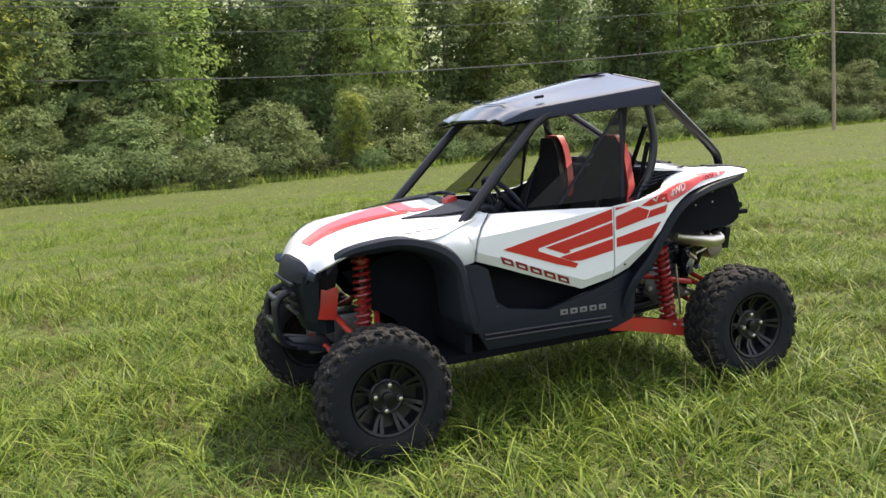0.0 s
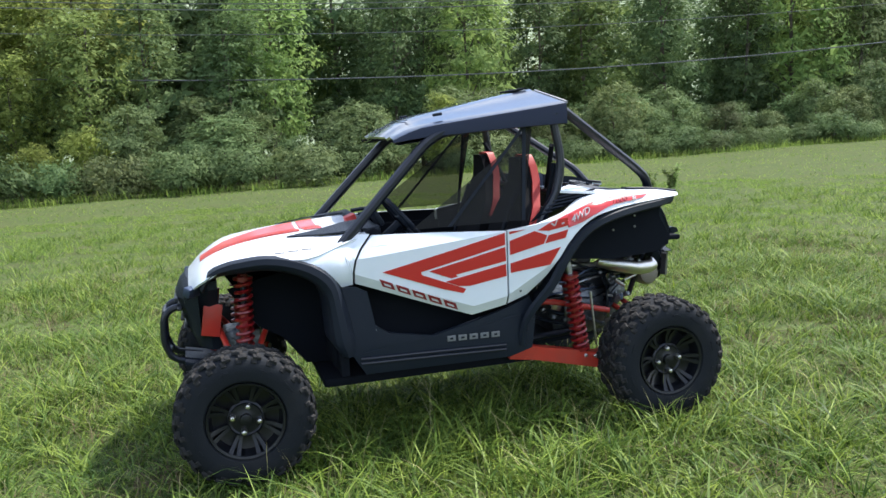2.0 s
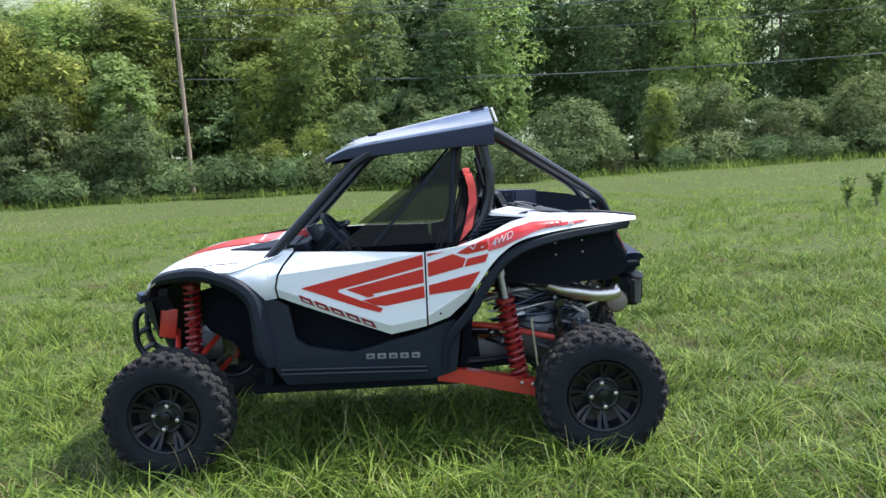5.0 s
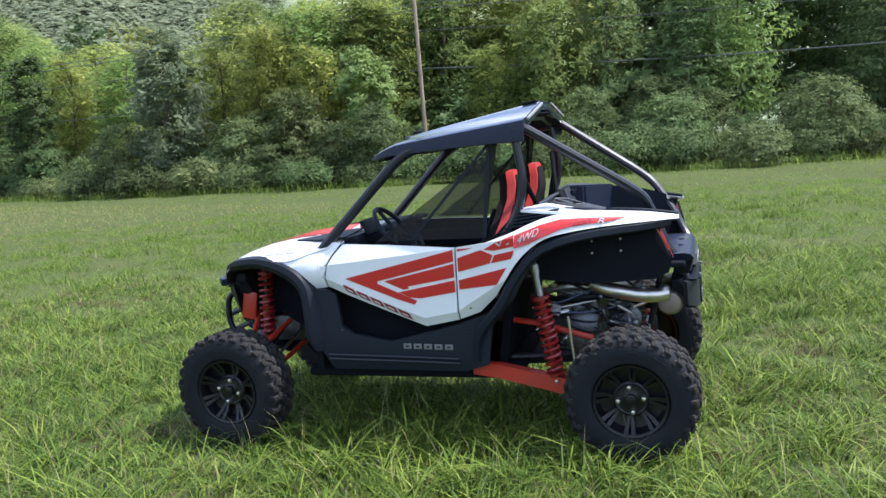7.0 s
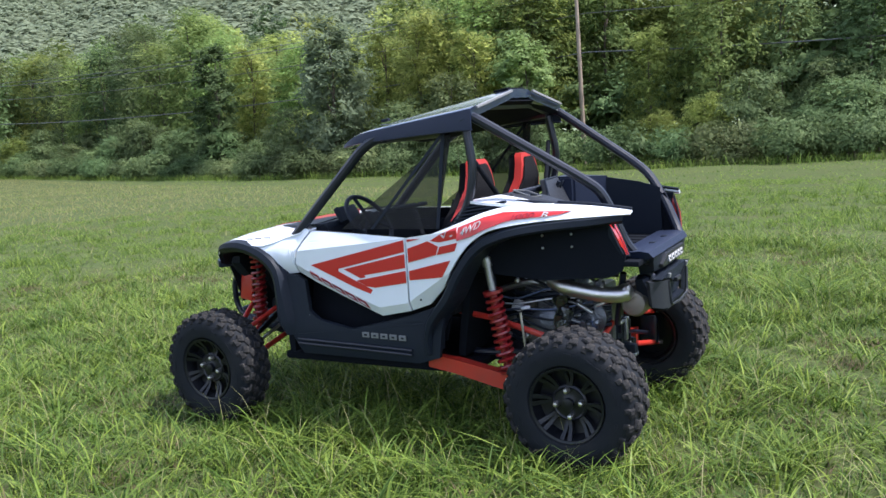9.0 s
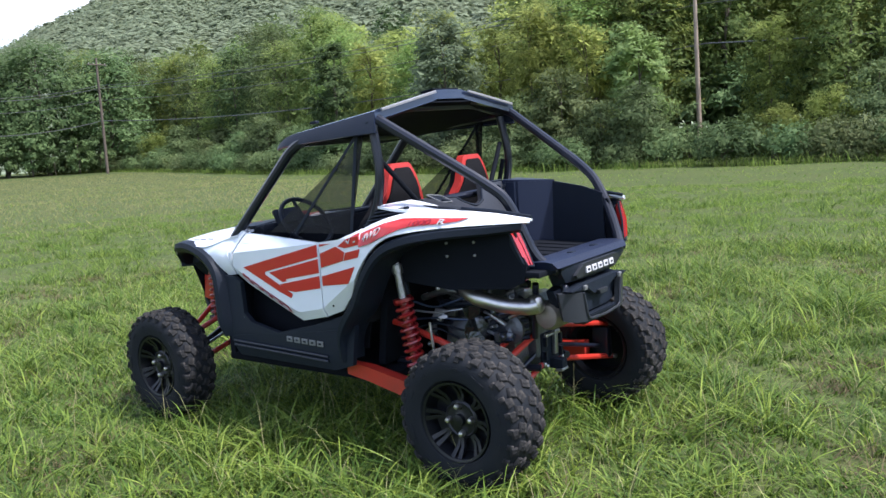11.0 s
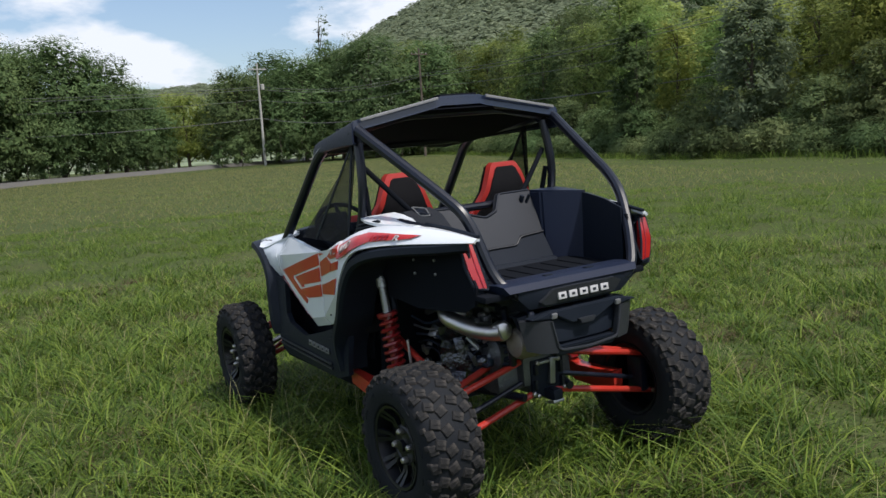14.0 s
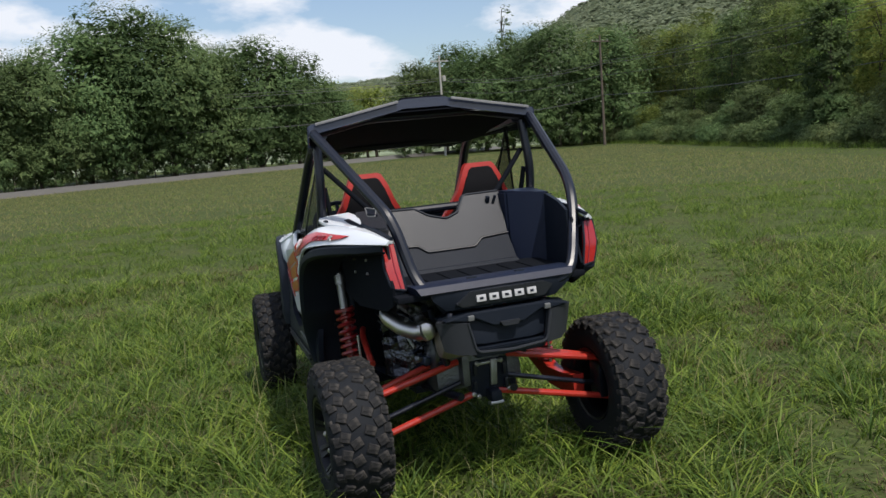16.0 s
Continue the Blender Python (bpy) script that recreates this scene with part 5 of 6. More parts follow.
def seat(s):
    y = 0.33 * s
    bm = bmesh.new()
    add_box(bm, (0.50, 0.50, 0.16), pose(-0.22, y, 0.82, 0, -8, 0), 0.04)
    part("seat_cushion", bm, SEAT_CLOTH, CAR, "black seat cushion")
    half = [(0.245, 0.84), (0.262, 1.02), (0.262, 1.16), (0.235, 1.25), (0.185, 1.33), (0.145, 1.40), (0.115, 1.48), (0.088, 1.535), (0.070, 1.548)]
    outline = [(w, z) for w, z in half] + [(-w, z) for w, z in half[::-1]]
    tilt = lambda z: lerp_at(z, [0.84, 1.0, 1.15, 1.27, 1.40, 1.48, 1.55], [-0.36, -0.40, -0.440, -0.487, -0.522, -0.52, -0.505])

    def slab(name, pts, front, back, mat, label):
        b = bmesh.new()
        side = pts[:len(pts) // 2]
        levels = sorted({z for w, z in side} | {zz for zz in (1.0, 1.15, 1.27, 1.40) if side[0][1] < zz < side[-1][1]})
        zs, ws = [z for w, z in side], [w for w, z in side]
        grid = []
        for z in levels:
            w = float(np.interp(z, zs, ws))
            grid.append([[b.verts.new((tilt(z) + d, y + q * w, z)) for q in (-1, -0.35, 0.35, 1)] for d in (front, back)])
        for (f0, k0), (f1, k1) in zip(grid, grid[1:]):
            for i in range(3):
                b.faces.new((f0[i], f0[i + 1], f1[i + 1], f1[i]))
                b.faces.new((k0[i + 1], k0[i], k1[i], k1[i + 1]))
            b.faces.new((f0[0], f1[0], k1[0], k0[0]))
            b.faces.new((f0[3], k0[3], k1[3], f1[3]))
        for (f, k), o in ((grid[0], 1), (grid[-1], -1)):
            for i in range(3):
                b.faces.new((f[i], k[i], k[i + 1], f[i + 1])[::o])
        rim = [e for e in b.edges if e.is_manifold and e.calc_face_angle(0) > 1.0]
        bmesh.ops.bevel(b, geom=rim, offset=0.012, segments=3, affect="EDGES", profile=0.5, clamp_overlap=True)
        return part(name, b, mat, CAR, label)

    upper = [(w, z) for w, z in half if z > 1.1]
    slab("backrest", upper + [(-w, z) for w, z in upper[::-1]], 0.004, -0.040, RED_SEAT, "red-edged seat shell")
    slab("backrest_base", [(0.235, 0.84), (0.25, 1.02), (0.25, 1.20), (-0.25, 1.20), (-0.25, 1.02), (-0.235, 0.84)], 0.02, -0.05, SEAT_CLOTH, "black lower seat shell")
    inner = [(max(0.012, w - 0.021), z - 0.024 * (z > 1.3)) for w, z in half]
    pts = inner + [(-w, z) for w, z in inner[::-1]]
    outer = [(max(0.012, w - 0.010), z - 0.014 * (z > 1.3)) for w, z in half]
    wide = outer + [(-w, z) for w, z in outer[::-1]]
    slab("backrest_pad", wide, 0.050, -0.002, SEAT_CLOTH, "black seat back pad")
    slab("backrest_shell", pts, -0.034, -0.052, SEAT_CLOTH, "dark grey rear of the seat")
    tube("belt", [(tilt(1.34) + 0.075, y + 0.10 * s, 1.34), (tilt(1.1) + 0.10, y + 0.09 * s, 1.08), (-0.28, y + 0.05 * s, 0.93)], 0.014, BLACK, CAR, "black seat belt", sides=6)


both(seat)

# steering wheel
bm = bmesh.new()
ring = [Vector((0, 0.17 * math.cos(a), 0.17 * math.sin(a))) for a in (2 * math.pi * k / 28 for k in range(29))]
add_tube(bm, ring, 0.014, 8, cap=False)
TILT_W = pose(0.215, 0.33, 1.225, 0, 38, 0)
bmesh.ops.transform(bm, matrix=TILT_W, verts=bm.verts)
wheel_ring = part("steering_wheel", bm, BLACK, CAR, "black three-spoke steering wheel")
for a in (90, 210, 330):
    tube("spoke", [tuple(TILT_W @ Vector((0, 0.02 * math.cos(radians(a)), 0.02 * math.sin(radians(a))))), tuple(TILT_W @ Vector((0, 0.168 * math.cos(radians(a)), 0.168 * math.sin(radians(a)))))], 0.012, BLACK, wheel_ring, sides=6)
box("hub_pad", (0.04, 0.09, 0.09), TILT_W, BLACK, wheel_ring, bevel=0.015)
tube("steering_column", [(0.235, 0.33, 1.21), (0.46, 0.33, 1.03)], 0.025, BLACK, CAR)
box("instrument_display", (0.03, 0.20, 0.10), pose(0.37, 0.33, 1.26, 0, 30, 0), BLACK, CAR, "dark instrument display", bevel=0.012)
tube("grab_handle", [(0.36, -0.22, 1.22), (0.27, -0.24, 1.23), (0.27, -0.48, 1.23), (0.36, -0.50, 1.22)], 0.013, BLACK, CAR, "black passenger grab handle")
tube("shift_lever", [(0.10, 0.02, 0.86), (0.09, 0.02, 1.02)], 0.012, BLACK, CAR)


# cage
def cage(s):
    tube("front_pillar", [(0.655, s * 0.575, 1.095), (0.62, s * 0.565, 1.135), (0.10, s * 0.505, 1.655), (-0.02, s * 0.50, 1.715), (-0.60, s * 0.555, 1.775)], 0.029, BLACK_STEEL, CAR, "black steel cage tube", bend=0.10)
    box("pillar_foot", (0.12, 0.05, 0.035), pose(0.635, s * 0.572, 1.118, 0, 44, 0), BLACK, CAR, "black pillar foot", bevel=0.012)
    tube("rear_pillar", [(-0.60, s * 0.585, 1.76), (-0.642, s * 0.60, 1.52), (-0.61, s * 0.605, 1.34), (-0.50, s * 0.60, 1.19), (-0.48, s * 0.57, 0.95)], 0.024, BLACK_STEEL, CAR, "black steel cage tube", bend=0.08)
    bends = [(-1.15, 0.460, 1.455), (-1.255, 0.422, 1.375), (-1.293, 0.396, 1.290), (-1.328, 0.378, 1.190), (-1.358, 0.358, 1.100), (-1.398, 0.335, 1.035), (-1.455, 0.285, 0.990)] if s > 0 else [(-1.13, 0.568, 1.465), (-1.240, 0.535, 1.385), (-1.305, 0.508, 1.300), (-1.372, 0.466, 1.195), (-1.420, 0.430, 1.100), (-1.455, 0.395, 1.035), (-1.478, 0.330, 0.995)]
    tube("rear_brace", [(-0.60, s * 0.60, 1.80), (-0.66, s * 0.612, 1.785)] + [(x, s * y, z) for x, y, z in bends] + [(-1.45, s * 0.24, 0.98)], 0.0265, BLACK_STEEL, CAR, "black steel rear brace tube", bend=0.05)
    tube("seat_bar_brace", [(-0.60, s * 0.57, 1.60), (-0.66, s * 0.33, 1.33)], 0.014, LINING, CAR)
    plane = lambda x, z: s * lerp_at(z, [1.2, 1.72], [0.60, 0.545])
    net = sheet("window_net", [(0.23, 1.20), (-0.36, 1.605), (-0.50, 1.735), (-0.445, 1.735), (-0.405, 1.20)], 0.003, plane, NET, CAR, "black mesh window net", cuts=0)
    for (x0, z0), (x1, z1), w in (((0.02, 1.20), (-0.47, 1.735), 0.011), ((-0.405, 1.20), (-0.45, 1.735), 0.010)):
        sheet("strap", [(x0 - w, z0), (x0 + w, z0), (x1 + w, z1), (x1 - w, z1)], 0.004, lambda x, z: plane(x, z) + s * 0.004, BLACK, net, "black webbing strap", cuts=0)
    tube("belt_guide", [(-0.612, s * 0.575, 1.50), (-0.562, s * 0.535, 1.22)], 0.014, LINING, CAR, "black belt guide", sides=8)


both(cage)
tube("roof_crossbar", [(0.06, -0.505, 1.69), (0.06, 0.505, 1.69)], 0.022, BLACK_STEEL, CAR)
tube("roof_crossbar", [(-0.60, -0.57, 1.785), (-0.60, -0.30, 1.838), (-0.60, 0.30, 1.838), (-0.60, 0.57, 1.785)], 0.022, BLACK_STEEL, CAR)
tube("seat_crossbar", [(-0.66, -0.60, 1.33), (-0.66, 0.60, 1.33)], 0.022, BLACK_STEEL, CAR)


# roof
def roof():
    rows, skirts = [], {1: [], -1: []}
    for x, w, ze, zc, drop, mid in ((0.268, 0.455, 1.680, 1.690, 0.020, 0.24), (0.215, 0.480, 1.704, 1.722, 0.036, 0.23), (0.12, 0.505, 1.738, 1.775, 0.058, 0.20), (-0.06, 0.535, 1.762, 1.815, 0.072, 0.17), (-0.30, 0.575, 1.790, 1.860, 0.086, 0.14), (-0.52, 0.615, 1.815, 1.900, 0.102, 0.13), (-0.665, 0.640, 1.832, 1.924, 0.115, 0.12)):
        half = [(mid, zc), (mid + 0.035, zc - 0.010), (w - 0.10, ze + 0.012), (w - 0.02, ze), (w - 0.002, ze - 0.008)]
        for s in (1, -1):
            skirts[s].append([(x, s * (w - 0.004), ze - 0.006), (x, s * (w + 0.002), ze - 0.018), (x, s * (w + 0.006), ze - drop), (x, s * (w - 0.012), ze - drop - 0.004)])
        rows.append([(x, y, z) for y, z in half[::-1]] + [(x, 0, zc + 0.002)] + [(x, -y, z) for y, z in half])
    r = loft("roof", rows, ROOF_PLASTIC, CAR, "black moulded plastic roof with a raised centre", depth=0.014, steps=2)
    for s in (1, -1):
        loft("roof_skirt", skirts[s], NAVY, r, "dark navy turned-down roof edge", depth=0.008, steps=2)
    lip = []
    for x, dz in ((-0.665, 0.0), (-0.672, -0.045), (-0.60, -0.06)):
        half = [(0.12, 1.920 + dz), (0.155, 1.910 + dz), (0.53, 1.842 + dz), (0.635, 1.824 + dz)]
        lip.append([(x, y, z) for y, z in half[::-1]] + [(x, -y, z) for y, z in half])
    loft("roof_lip", lip, ROOF_PLASTIC, r, depth=0.008)
    # A dark plate on the roof stands in for a hollow's shade.
    box("recess_shade", (0.085, 0.24, 0.010), pose(-0.600, 0.0, 1.9235, 0, 9.4, 0), LINING, r, "dark plate painting the shade of an open recess", bevel=0.004)
    for s in (1, -1):
        box("roof_clip", (0.05, 0.03, 0.016), pose(0.0, s * 0.40, 1.800, 0, 6, 0), BLACK, r, bevel=0.005)
        box("edge_strip", (0.014, 0.46, 0.014), pose(-0.684, s * 0.375, 1.872, s * -10.3, 0, 0), EDGE_GLARE, r, "rear edge strip, pale to paint in sky glare", bevel=0.003)
    box("roof_seam", (0.008, 0.44, 0.004), pose(0.135, 0.02, 1.777, 0, 14, 0), ROOF_PLASTIC, r, bevel=0.002)
    loft("roof_lining", [[(x, w, ze), (x, 0.24, zc), (x, -0.24, zc), (x, -w, ze)] for x, w, ze, zc in ((0.24, 0.44, 1.650, 1.672), (-0.2, 0.54, 1.705, 1.745), (-0.60, 0.612, 1.770, 1.835), (-0.668, 0.625, 1.778, 1.862))], LINING, r, "dark moulded underside of the roof", depth=0.006)


roof()


# cargo bed
def bed():
    tub = box("bed_floor", (0.56, 0.94, 0.03), pose(-1.18, 0, 1.005, 0, -1, 0), LINING, CAR, "black plastic cargo bed floor", bevel=0.01)
    for k in range(7):
        box("bed_rib", (0.40, 0.03, 0.006), pose(-1.18, -0.33 + 0.11 * k, 1.022, 0, -1, 0), LINING, tub, bevel=0.004)
    slope = lambda z: -0.735 - 0.50 * (1.39 - z)
    seam = [(-0.345, 1.170), (-0.19, 1.160), (-0.145, 1.122), (0.12, 1.122), (0.17, 1.158), (0.50, 1.165)]
    up = [(0.50, 1.335), (0.31, 1.350), (0.14, 1.345), (0.07, 1.300), (-0.02, 1.275), (-0.09, 1.30), (-0.145, 1.388), (-0.36, 1.390)] + seam
    panel = slab_x("bed_front_panel", up, slope, 0.04, GREY, CAR, "charcoal moulded access panel")
    lowp = [(y, z - 0.006) for y, z in seam] + [(0.50, 1.035), (-0.36, 1.035)]
    slab_x("bed_front_panel", lowp, lambda z: slope(z) + 0.004, 0.04, BLACK, CAR, "black lower bed wall", bevel=0.003)
    slab_x("bed_step", [(0.50, 1.040), (-0.36, 1.040), (-0.36, 1.01), (0.50, 1.01)], lambda z: slope(z) - 0.022, 0.06, BLACK, CAR, bevel=0.006)
    tube("panel_edge", [(slope(z) - 0.002, y, z) for y, z in seam], 0.005, GREY, panel, "raised panel edge", sides=6, bend=0.015)
    rim_line = [(-0.35, 1.39), (-0.15, 1.387), (-0.095, 1.302), (-0.02, 1.278), (0.07, 1.303), (0.14, 1.345), (0.31, 1.350), (0.48, 1.337)]
    tube("panel_edge", [(slope(z) + 0.006, y, z) for y, z in rim_line], 0.007, BLACK, panel, "black edge bead", sides=6, bend=0.02)
    box("panel_latch", (0.02, 0.020, 0.050), pose(slope(1.345) - 0.006, -0.275, 1.345, 0, -26, 0), BLACK, CAR, bevel=0.004)
    box("panel_latch", (0.012, 0.014, 0.09), pose(slope(1.33) - 0.002, -0.305, 1.330, 12, -26, 0), BLACK, CAR, bevel=0.003)
    # the boxed-in corner on the passenger's side
    prism("intake_box", [(-0.71, -0.345, 1.388), (-0.835, -0.352, 1.388), (-0.985, -0.492, 1.382), (-1.01, -0.54, 1.368), (-0.71, -0.57, 1.388)], 0.38, NAVY, CAR, "dark plastic intake box in the bed corner", bevel=0.012)
    # the cover on the driver's side, between the fin and the panel
    cover = prism("airbox_cover", [(-0.74, 0.28, 1.372), (-0.775, 0.468, 1.370), (-0.89, 0.492, 1.310), (-1.12, 0.440, 1.302), (-1.13, 0.395, 1.298), (-0.92, 0.325, 1.345)], 0.05, GREY, CAR, "charcoal airbox cover", bevel=0.008)
    prism("cover_insert", [(-0.772, 0.405, 1.378), (-0.888, 0.425, 1.342), (-0.93, 0.397, 1.342), (-0.83, 0.365, 1.370)], 0.03, BLACK, cover, "black slatted insert", bevel=0.003)
    tube("insert_rim", [(-0.772, 0.407, 1.381), (-0.888, 0.427, 1.345), (-0.932, 0.399, 1.346), (-0.832, 0.365, 1.374), (-0.775, 0.403, 1.382)], 0.004, LETTER_DIM, cover, "pale rim round the insert", sides=6, bend=0.01)
    box("panel_latch", (0.055, 0.018, 0.014), pose(-0.90, 0.405, 1.352, 0, -14, 40), BLACK, CAR, bevel=0.004)
    for s in (1, -1):
        rows = [((-0.80, 0.545, 0.515, 1.345), (-0.82, 0.505)), ((-1.02, 0.53, 0.505, 1.325), (-1.02, 0.495)), ((-1.20, 0.495, 0.475, 1.300), (-1.21, 0.468)), ((-1.335, 0.465, 0.452, 1.262), (-1.345, 0.445))]
        lift = 0.0 if s > 0 else 0.034
        loft("bed_side", [[(x, s * yo, z + lift), (x, s * yi, z + 0.002 + lift), (x2, s * y2, 1.01)] for (x, yo, yi, z), (x2, y2) in rows], BLACK, CAR, "black bed side wall", depth=0.010)
    loft("bed_rim", [[(-1.31, y, 1.02), (-1.33, y, 1.046), (-1.45, y, 1.054), (-1.485, y * 0.97, 1.046), (-1.506, y * 0.93, 1.018), (-1.40, y * 0.9, 0.985)] for y in (0.40, 0.30, 0.1, -0.1, -0.30, -0.40)], NAVY, CAR, "dark plastic tail rim of the bed", closed=True, cap=True)
    for y in (0.10, -0.14):
        box("rim_notch", (0.03, 0.045, 0.010), pose(-1.43, y, 1.053), BLACK, CAR, bevel=0.004)
    apron = loft("tail_panel", [[(-1.496, y, 1.018), (-1.512 + 0.12 * abs(y) ** 1.6, y, 0.985), (-1.500 + 0.14 * abs(y) ** 1.6, y * k, 0.925), (-1.40, y * k, 0.905), (-1.40, y, 1.012)] for y, k in ((0.34, 0.80), (0.24, 0.88), (0.12, 0.9), (0, 1.0), (-0.12, 0.9), (-0.24, 0.88), (-0.34, 0.80))], BLACK, CAR, "black tail panel with raised silver name strokes", closed=True, cap=True)
    slab_x("name_plate", [(0.165, 1.006), (-0.195, 1.006), (-0.245, 0.985), (-0.205, 0.935), (0.205, 0.935), (0.235, 0.955)], lambda z: -1.517 + 0.12 * (0.985 - z) * 1.6, 0.02, GREY, apron, "charcoal name plate", bevel=0.003)
    for k in range(5):
        y = 0.118 - 0.0625 * k
        box("lettering", (0.010, 0.046, 0.031), pose(-1.518, y, 0.970, 0, 8, 0), LETTER, apron, "silver name block", bevel=0.001)
        box("lettering", (0.010, 0.018, 0.011), pose(-1.5205, y, 0.970, 0, 8, 0), BLACK, apron, "black gap in a name block", bevel=0.001)
    # bumper: a recessed middle, a stepped beam over it, facets at the ends and a lip below
    bump = loft("rear_bumper", [[(-1.470 + k, y, zt), (-1.492 + k, y, zt - 0.05), (-1.492 + k, y * 0.94, zb + 0.03), (-1.46 + k, y * 0.90, zb), (-1.38, y * 0.88, zb), (-1.38, y, zt)] for y, zt, zb, k in ((0.315, 0.885, 0.80, 0.05), (0.25, 0.90, 0.735, 0.01), (0.12, 0.895, 0.722, 0.0), (-0.12, 0.895, 0.722, 0.0), (-0.25, 0.90, 0.735, 0.01), (-0.325, 0.885, 0.80, 0.05))], BLACK, CAR, "black moulded rear bumper", closed=True, cap=True)
    beam = [(0.315, 0.886), (0.20, 0.908), (-0.20, 0.908), (-0.315, 0.886), (-0.205, 0.872), (-0.165, 0.880), (-0.075, 0.832), (0.075, 0.832), (0.165, 0.880), (0.205, 0.872)]
    slab_x("bumper_beam", beam, lambda z: -1.526 + 0.25 * abs(z - 0.875), 0.06, BLACK, bump, "stepped upper bumper beam", bevel=0.006)
    slab_x("bumper_lip", [(0.20, 0.738), (-0.20, 0.738), (-0.17, 0.692), (0.17, 0.692)], lambda z: -1.523 + 0.35 * (0.738 - z), 0.07, BLACK, bump, "lower bumper lip", bevel=0.006)
    slab_x("bumper_step", [(0.05, 0.850), (-0.05, 0.850), (-0.038, 0.826), (0.038, 0.826)], lambda z: -1.535, 0.03, GREY, bump, bevel=0.003)
    tube("bumper_ridge", [(-1.528, 0.205, 0.866), (-1.533, 0.175, 0.728), (-1.535, 0.0, 0.716), (-1.533, -0.175, 0.728), (-1.528, -0.205, 0.866)], 0.007, GREY, bump, "raised ridge round the recess", sides=6, bend=0.03)
    for s in (1, -1):
        loft("bumper_facet", [[(-1.528, s * 0.208, 0.868), (-1.530, s * 0.176, 0.716)], [(-1.505, s * 0.285, 0.875), (-1.512, s * 0.255, 0.722)], [(-1.462, s * 0.338, 0.876), (-1.466, s * 0.308, 0.738)]], GREY, bump, "grey bumper end facet", depth=0.03)
        box("bumper_bolt", (0.014, 0.030, 0.024), pose(-1.530, s * 0.19, 0.888, 0, -10, 0), LETTER_DIM, bump, bevel=0.004)
        tube("bumper_stay", [(-1.40, s * 0.22, 0.93), (-1.47, s * 0.235, 0.90), (-1.44, s * 0.24, 0.86)], 0.016, BLACK_STEEL, CAR)
    apron.location.y, bump.location.y = -0.022, -0.032


bed()

# exhaust
tube("exhaust_pipe", [(-0.96, 0.38, 0.89), (-1.057, 0.428, 0.862), (-1.209, 0.388, 0.822), (-1.310, 0.338, 0.812), (-1.352, 0.318, 0.822)], 0.041, CHROME, CAR, "bright bare-steel exhaust pipe", sides=16, bend=0.07)
bm = bmesh.new()
add_lathe(bm, [(0.042, -0.03), (0.048, -0.022), (0.048, 0.004), (0.040, 0.016), (0.02, 0.024)], 18, pose(-1.345, 0.318, 0.822, 0, 0, 72))
part("exhaust_flange", bm, CHROME, CAR, "bright exhaust flange")
bm = bmesh.new()
add_lathe(bm, [(0.035, 0.275), (0.060, 0.268), (0.075, 0.24), (0.075, -0.26), (0.060, -0.29), (0.03, -0.30)], 20, pose(-1.362, 0, 0.752))
part("muffler", bm, MUFFLER, CAR, "heat-browned steel muffler")


